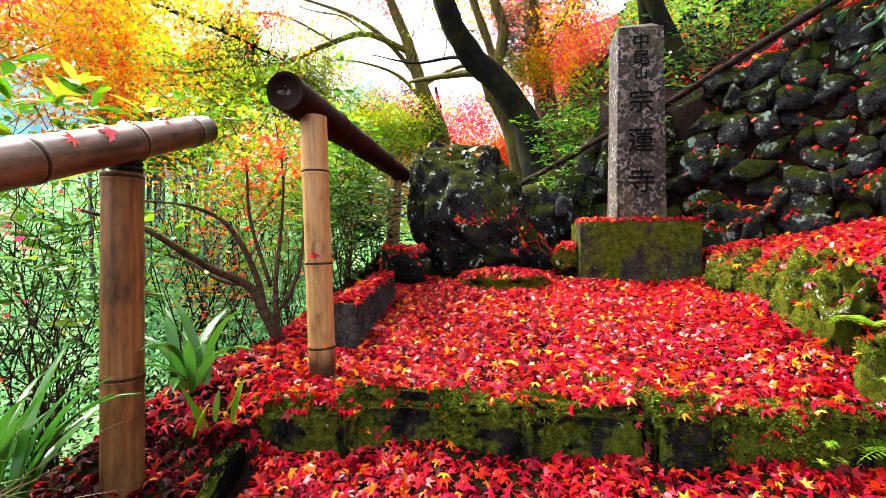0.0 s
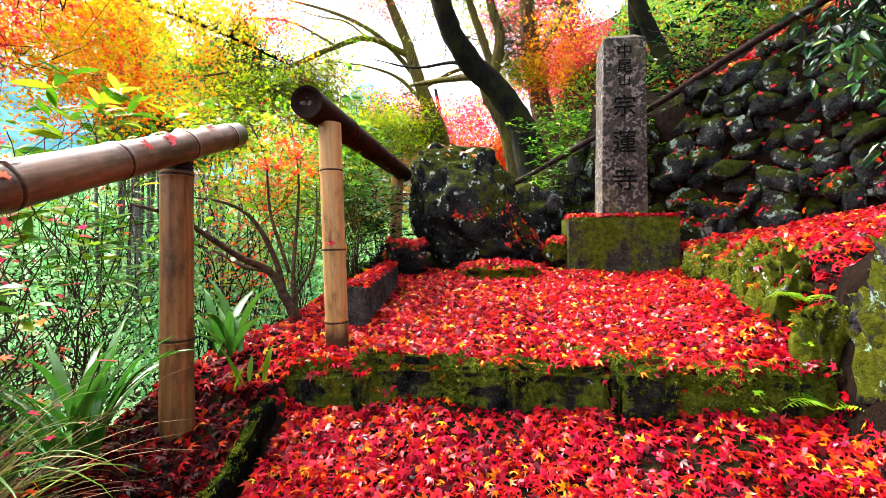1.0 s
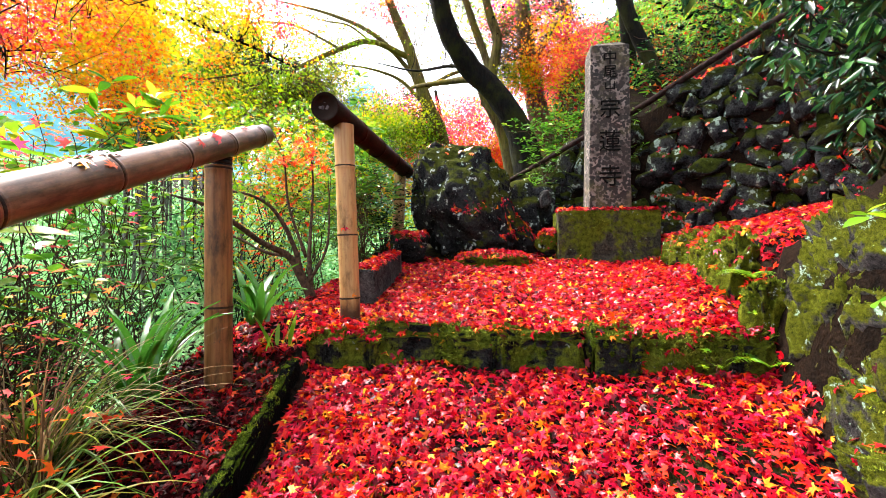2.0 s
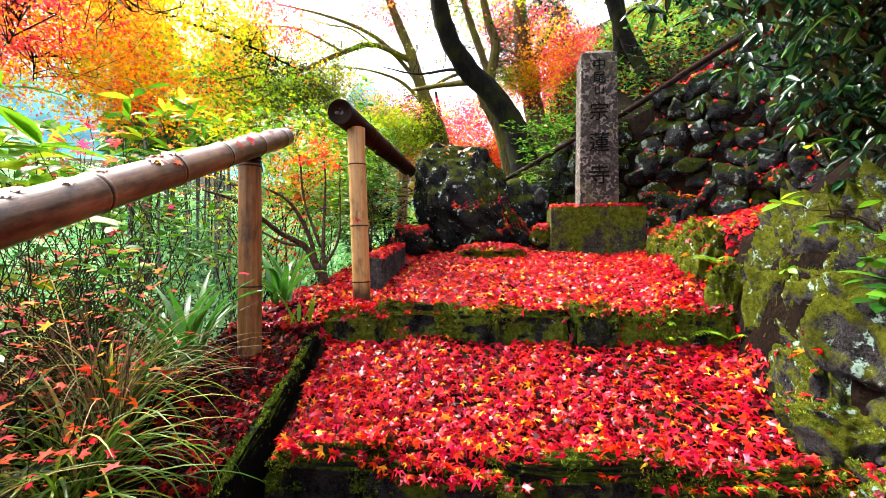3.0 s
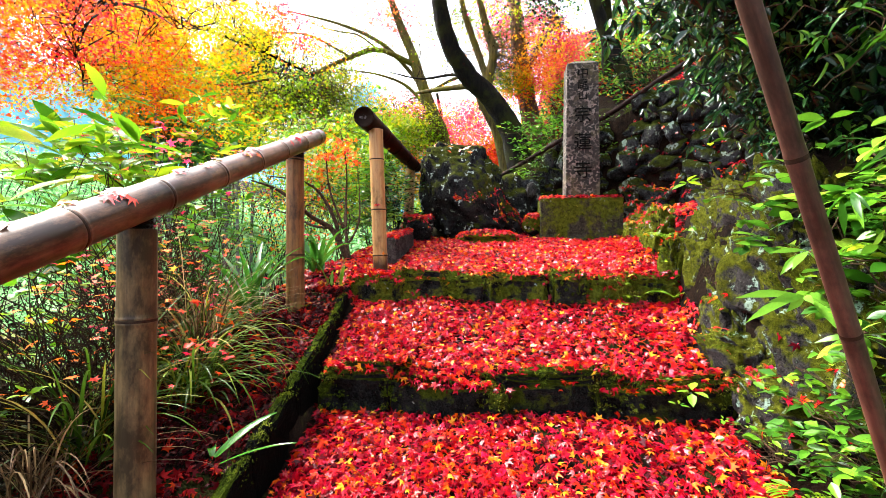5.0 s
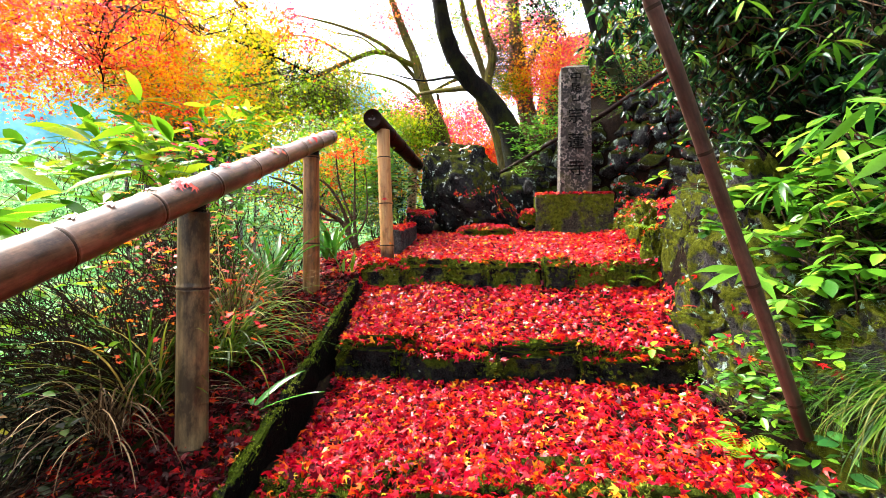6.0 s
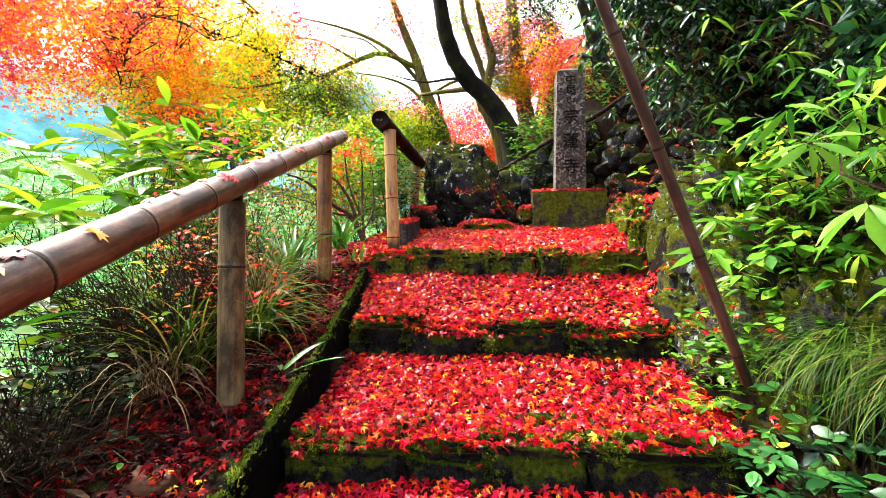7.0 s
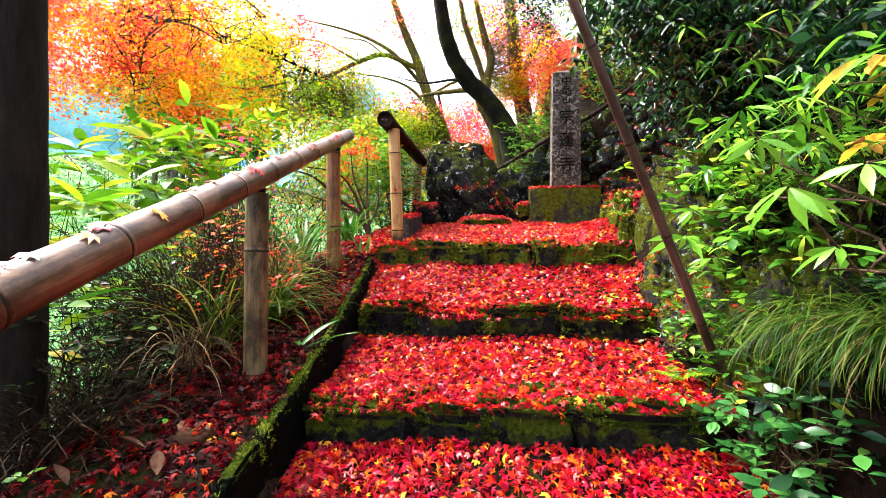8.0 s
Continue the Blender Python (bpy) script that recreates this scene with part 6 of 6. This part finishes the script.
for k, (base, centre, radii, stems, leaves, size) in enumerate(SASA_SPOTS):
    make_shrub("bamboo_grass", "bamboo grass with long broad yellow-green leaves beyond the rail", base, centre, radii, stems, leaves, size, SASA, SASA_LEAF, 75 + 20 * k, BARK_GREY, 0.004, cluster=4, droop=-0.1, category="bamboo grass")
make_shrub("twiggy_bush", "thin twigs holding red maple leaves above the bamboo grass", (-1.9, 1.7, -0.7), (-1.95, 1.6, 0.72), (0.5, 0.9, 0.26), 24, 210, 0.06, MAPLE5, MAPLE_RED, 117, BARK_GREY, 0.004, cluster=1)
make_shrub("broadleaf_shrub", "sprawling shrub of mixed green leaves below the rail", (-1.7, 1.3, -0.6), (-1.6, 1.2, 0.2), (0.4, 0.6, 0.4), 60, 220, 0.075, OVAL, GREEN, 77, BARK_GREY, 0.005)
make_shrub("twiggy_bush", "tangle of brown twigs with a few red leaves behind the grass", (-1.5, 0.8, -0.5), (-1.45, 0.75, 0.05), (0.4, 0.7, 0.36), 150, 420, 0.042, MAPLE5, MAPLE_RED, 106, BARK_TWIG, 0.004, cluster=1)
make_shrub("undergrowth", "leafy undergrowth below the rail, leaves coloured dark to imitate shade", (-1.6, -0.2, -1.1), (-1.6, -0.1, -0.55), (0.45, 0.7, 0.28), 90, 900, 0.05, OVAL_LITE, SHADE_TINTED_LEAF, 108, BARK_DARK, 0.004)
make_shrub("undergrowth", "leaves and stems on the slope beyond the grass, shade in the leaf colour", (-1.95, 0.4, -1.0), (-1.9, 0.55, -0.5), (0.45, 0.4, 0.32), 120, 700, 0.06, OVAL_LITE, SHADE_TINTED_LEAF, 122, BARK_TWIG, 0.004)
make_shrub("twiggy_bush", "low tangle of thin dead stems over the fallen leaves", (-1.5, -0.5, -0.95), (-1.45, -0.55, -0.62), (0.5, 0.6, 0.24), 260, 60, 0.04, OVAL, GREEN, 107, BARK_TWIG, 0.0035)
make_shrub("twiggy_bush", "springy brown and olive twigs with sparse yellow-green leaves", (-1.35, 0.2, -0.75), (-1.6, 0.1, -0.15), (0.55, 0.6, 0.36), 220, 240, 0.05, OVAL, LIME, 79, BARK_TWIG, 0.0035)
make_shrub("twiggy_bush", "fine twigs catching orange leaves beside the mouldy post", (-1.2, 0.25, -0.6), (-1.25, 0.2, -0.15), (0.25, 0.4, 0.3), 110, 150, 0.04, MAPLE5, MAPLE_ORANGE, 112, BARK_TWIG, 0.003, cluster=1)
make_shrub("broadleaf_shrub", "leafy shrub with red-tinged sprigs behind the rail", (-2.8, 3.2, -1.2), (-2.75, 3.1, 1.0), (0.6, 0.7, 0.6), 14, 240, 0.085, OVAL, LIME, 78)
make_shrub("green_shrub", "mass of yellow-green leaves on the slope behind the railing", (-1.6, 4.6, -1.0), (-1.5, 4.7, 1.45), (0.6, 0.6, 0.4), 10, 900, 0.06, OVAL_LITE, LIME, 80, BARK_GREY, 0.005)
make_shrub("broadleaf_shrub", "wide shrub filling the slope below the rail", (-2.6, 0.8, -1.8), (-2.6, 1.2, -0.6), (0.8, 1.0, 0.5), 14, 300, 0.09, OVAL_LITE, GREEN, 81)

# on the bank to the right
HANG = simple_leaf(0.17, 0.25, 0.25)
make_shrub("evergreen_shrub", "dark leafy growth in the shade of the bank", (2.0, -0.7, -0.3), (1.85, -0.7, 0.5), (0.35, 0.8, 0.8), 40, 3600, 0.09, OVAL_LITE, EVERGREEN, 90, BARK_DARK, 0.012, droop=0.9)
make_shrub("evergreen_shrub", "dark overhanging evergreen with glossy drooping leaves", (2.1, 0.9, 0.5), (1.75, 0.75, 1.35), (0.62, 0.75, 0.75), 60, 5200, 0.07, HANG, EVERGREEN, 91, BARK_DARK, 0.02, droop=1.15)
make_shrub("evergreen_shrub", "dark evergreen mass above the bank", (2.4, 0.2, 0.4), (2.0, -0.1, 1.35), (0.75, 0.75, 0.9), 50, 5200, 0.07, HANG, EVERGREEN, 92, BARK_DARK, 0.02, droop=1.1)
make_shrub("evergreen_shrub", "dark shrub under the slim trees", (2.5, 1.9, 0.6), (2.3, 1.75, 1.75), (0.7, 0.5, 0.6), 40, 3000, 0.07, HANG, EVERGREEN, 93, BARK_DARK, 0.02, droop=1.1)
make_shrub("broadleaf_shrub", "bright green shrub with long leaves hanging over the path", (1.6, -0.5, -0.4), (1.42, -0.45, 0.3), (0.36, 0.6, 0.42), 40, 400, 0.12, NARROW, FRESH, 94, BARK_GREY, 0.008, droop=0.9)
make_shrub("broadleaf_shrub", "dense mid-green shrub filling the bank", (1.7, -0.5, -0.4), (1.5, -0.45, 0.2), (0.33, 0.7, 0.5), 40, 1500, 0.06, OVAL_LITE, GREEN, 89, BARK_DARK, 0.008, droop=0.6)
make_shrub("bamboo_grass", "tall bamboo grass with long drooping yellow-green leaves over the path", (1.9, -0.9, -0.2), (1.45, -0.95, 0.62), (0.36, 0.5, 0.42), 34, 210, 0.18, NARROW, FRESH, 96, BARK_GREY, 0.005, cluster=4, droop=0.95, category="bamboo grass")
make_shrub("bamboo_grass", "bamboo grass hanging bright yellow-green leaves beside the pole", (1.6, -0.5, -0.2), (1.2, -0.6, 0.38), (0.2, 0.4, 0.32), 20, 110, 0.13, NARROW, FRESH, 113, BARK_GREY, 0.004, cluster=4, droop=0.95, category="bamboo grass")
make_shrub("camellia_shrub", "overlapping glossy green leaves beside the leaning pole", (1.45, -0.2, -0.3), (1.24, -0.28, 0.08), (0.2, 0.32, 0.34), 30, 420, 0.07, OVAL, FRESH, 118, BARK_GREY, 0.005, droop=0.7)
make_shrub("withered_shoots", "withered yellow and brown leaves among the green shrub", (1.7, -0.9, -0.2), (1.45, -0.9, 0.5), (0.3, 0.4, 0.45), 14, 70, 0.085, OVAL, YELLOWED, 114, BARK_GREY, 0.004, droop=1.0)
make_shrub("broadleaf_shrub", "low leafy weeds covering the rock at the pole's foot", (1.3, -0.25, -0.6), (1.2, -0.2, -0.38), (0.18, 0.42, 0.26), 40, 900, 0.05, OVAL_LITE, GREEN, 115, BARK_GREY, 0.004, droop=0.5)
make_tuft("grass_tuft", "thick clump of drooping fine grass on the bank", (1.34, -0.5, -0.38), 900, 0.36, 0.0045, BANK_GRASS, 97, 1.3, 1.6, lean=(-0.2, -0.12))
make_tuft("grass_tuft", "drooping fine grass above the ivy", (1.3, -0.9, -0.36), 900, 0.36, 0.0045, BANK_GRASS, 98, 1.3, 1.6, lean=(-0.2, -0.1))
make_tuft("dry_grass", "dead brown grass hanging under the green clump", (1.34, -0.85, -0.42), 160, 0.4, 0.005, STRAW, 116, 1.3, 1.7, lean=(-0.1, -0.1))
make_shrub("broadleaf_shrub", "hanging shoots with narrow leaves under the evergreens", (1.9, 0.2, 0.9), (1.4, 0.1, 0.92), (0.32, 0.45, 0.28), 20, 130, 0.11, NARROW, FRESH, 87, BARK_GREY, 0.005, droop=1.1)
make_shrub("evergreen_shrub", "dark low growth under the grass of the bank", (1.6, -0.9, -0.8), (1.42, -0.9, -0.55), (0.24, 0.5, 0.36), 26, 1500, 0.06, OVAL_LITE, EVERGREEN, 86, BARK_DARK, 0.005, droop=0.6)
make_shrub("evergreen_shrub", "dark evergreen boughs hanging over the steps", (1.9, 0.8, 1.0), (1.2, 0.72, 1.5), (0.42, 0.5, 0.36), 40, 2600, 0.075, HANG, EVERGREEN, 85, BARK_DARK, 0.012, droop=1.2)
make_shrub("ground_ivy", "low glossy dark green leaves at the path's edge", (1.15, -0.6, -0.9), (1.08, -0.66, -0.72), (0.2, 0.34, 0.2), 36, 380, 0.07, OVAL, IVY, 99, BARK_GREY, 0.004, category="ivy")
make_shrub("ground_ivy", "small bright leaves below the rocks", (1.2, 0.2, -0.62), (1.17, 0.2, -0.58), (0.14, 0.35, 0.08), 20, 140, 0.03, OVAL, GREEN, 100, BARK_GREY, 0.003, category="ivy")
make_shrub("undergrowth", "fresh green undergrowth on the hillside above the log", (1.5, 5.0, 1.3), (1.45, 5.0, 1.75), (0.7, 0.6, 0.3), 40, 1500, 0.06, OVAL_LITE, GREEN, 101)
make_shrub("undergrowth", "leafy weeds along the top of the wall", (2.6, 4.2, 2.1), (2.6, 4.2, 2.4), (0.9, 0.8, 0.4), 40, 900, 0.06, OVAL_LITE, EVERGREEN, 102)
make_shrub("undergrowth", "weeds and small leaves filling the gap under the log", (1.75, 3.98, 1.2), (1.78, 3.97, 1.42), (0.4, 0.14, 0.2), 20, 420, 0.05, LANCE_LITE, GREEN, 121)
make_shrub("undergrowth", "low weeds over the bare earth above the wall", (2.1, 4.1, 1.35), (2.12, 4.08, 1.62), (0.5, 0.22, 0.28), 30, 800, 0.055, LANCE_LITE, GREEN, 123)
make_shrub("undergrowth", "ferny weeds between log and pillar", (1.05, 4.1, 0.9), (1.05, 4.05, 1.15), (0.24, 0.2, 0.25), 16, 500, 0.06, LANCE, GREEN, 103)
make_shrub("undergrowth", "bushy green growth on the upper hillside", (3.6, 5.0, 3.0), (3.6, 4.6, 3.6), (1.3, 1.2, 0.7), 40, 1200, 0.08, OVAL_LITE, EVERGREEN, 104)

RHODO = blade_shape([0.015, 0.06, 0.1, 0.1, 0.05, 0.0], 1, 0.22, 0.2)
RHODO_LEAF = leaf_material("rhododendron_leaf", [(0.0, (0.05, 0.17, 0.012)), (0.6, (0.13, 0.32, 0.03)), (1.0, (0.3, 0.47, 0.09))], glow=0.4, shine=0.3, sheen=0.25)


def make_rhododendron(label, base, tips, seed):
    """Bare woody shoots, each ending in one whorl of long leaves: tips are (x, y, z, leaves, length, droop)."""
    r = np.random.default_rng(seed)
    plant = thing("rhododendron", base, label, "shrub")
    for x, y, z, n, length, droop in tips:
        tip = np.array((x, y, z), float)
        b = Build()
        b.add(*tube(sag(np.asarray(base, float), tip, r, 0.5, 9), np.linspace(0.006, 0.003, 9), 6))
        part("shoot", b, BARK_GREY, plant)
        for k in range(n):
            a = 2 * math.pi * (k + r.uniform(-0.3, 0.3)) / n
            axis = np.array([(math.cos(a), math.sin(a), -droop * r.uniform(-0.3, 1.6))])
            b = Build()
            strew(b, RHODO, tip[None] + axis * 0.008, axis, r.normal(size=(1, 3)) * 0.45 + (0, 0, 1), np.array([length * r.uniform(0.6, 1.2)]))
            part("leaf", b, RHODO_LEAF, plant)
    return plant


make_rhododendron("rhododendron with whorls of long pale green leaves", (1.35, -0.95, -0.35), [(0.8, -1.08, 0.1, 8, 0.14, 0.7), (1.0, -1.08, 0.16, 8, 0.14, 0.5), (1.0, -1.0, -0.05, 8, 0.15, 0.4), (0.95, -0.75, 0.3, 7, 0.15, 0.5)], 311)
make_rhododendron("rhododendron shoots with broad pale leaves before the rock", (1.5, 0.1, -0.4), [(1.1, -0.03, 0.0, 9, 0.17, 0.3), (1.2, 0.08, 0.14, 8, 0.15, 0.6), (1.16, -0.15, -0.1, 8, 0.15, 0.4)], 312)


def make_fern(label, base, count, length, seed, material=LIME, lean=(0, 0)):
    """Arching fronds, each a stalk with two rows of narrow leaflets."""
    r = np.random.default_rng(seed)
    fern = thing("fern", base, label, "fern")
    for k in range(count):
        a, l = r.uniform(0, 2 * np.pi), length * r.uniform(0.7, 1.1)
        t = np.linspace(0, 1, 16)
        out = np.array((math.cos(a) + lean[0], math.sin(a) + lean[1], 0))
        line = np.asarray(base) + t[:, None] * l * 0.8 * out + np.stack([0 * t, 0 * t, l * (0.9 * t - 0.75 * t * t)], -1)
        b = Build()
        b.add(*tube(line, np.linspace(0.002, 0.0007, 16), 4))
        along = np.gradient(line, axis=0)
        side = np.cross(along, (0, 0, 1))
        side /= np.linalg.norm(side, axis=1)[:, None]
        w = l * 0.24 * np.clip(np.sin(np.pi * (0.15 + 0.85 * t)), 0.08, 1)
        for s in (-1, 1):
            strew(b, LANCE, line[2:], s * side[2:] + along[2:] * 6, np.tile((0, 0, 1.0), (14, 1)) + 0.2 * r.normal(size=(14, 3)), w[2:])
        part("frond", b, material, fern)


make_fern("yellow-green fern at the foot of the rock", (1.4, 1.36, -0.16), 5, 0.24, 301, LIME, (-0.4, -0.5))
make_fern("bright fern growing from the mossy ledge", (1.48, 1.56, 0.2), 4, 0.19, 302, LIME, (-0.5, -0.4))
make_fern("fresh green fern at the path's edge", (1.12, 0.05, -0.72), 5, 0.24, 303, LIME, (-0.3, -0.3))
make_fern("small fern below the ivy", (1.05, -0.1, -0.78), 4, 0.16, 304, LIME, (-0.3, -0.3))
make_shrub("seedling", "small fresh seedlings in front of the step", (1.14, 1.36, -0.2), (1.14, 1.33, -0.12), (0.08, 0.04, 0.04), 5, 26, 0.035, MAPLE5, LIME, 305, BARK_GREY, 0.002, category="seedling")
make_shrub("seedling", "small green weed beside the step", (1.3, 1.36, -0.2), (1.3, 1.33, -0.12), (0.04, 0.03, 0.03), 3, 12, 0.03, MAPLE5, LIME, 306, BARK_GREY, 0.002, category="seedling")
make_shrub("leafy_sprig", "thin sprig with a few pale leaves growing from the rock", (1.5, 0.62, 0.28), (1.1, 0.52, 0.41), (0.18, 0.06, 0.03), 4, 20, 0.06, OVAL, LIME, 307, BARK_GREY, 0.004, cluster=3)
make_shrub("camellia_sprig", "sprig of glossy leaves with a red bud on the bank", (1.7, 0.35, 0.2), (1.32, 0.1, 0.26), (0.2, 0.42, 0.34), 24, 400, 0.09, OVAL, FRESH, 308, BARK_GREY, 0.005)
make_tuft("strap_leaf_plant", "broad green blades flopping over the curb", (-0.76, 0.02, -0.56), 4, 0.24, 0.03, STRAP, 309, 1.2, 0.5, "plant", lean=(0.7, 0), apart=True)
for k, (x, y, turn) in enumerate([(-1.0, -0.75, 30), (-1.12, -0.62, 110), (-1.25, -0.8, 75), (-0.9, -0.35, 200), (1.02, -0.33, 60)]):
    dry = part("dry_leaf", mesh_from("dry_leaf", *blade_shape([0.02, 0.2, 0.28, 0.2, 0.0], 1, -0.5, 0.9)), DRY, place=pose(x, y, float(height(x, y)) + 0.03, 8, 10 * k, turn) @ Matrix.Scale(0.08, 4))
    tagged(dry, "large curled brown dry leaf on the ground", "leaf", "dry leaves")
make_tuft("grass_tuft", "grass on top of the rubble wall", (2.75, 3.25, 2.15), 90, 0.35, 0.01, GRASS, 105, 0.9, 1.1)
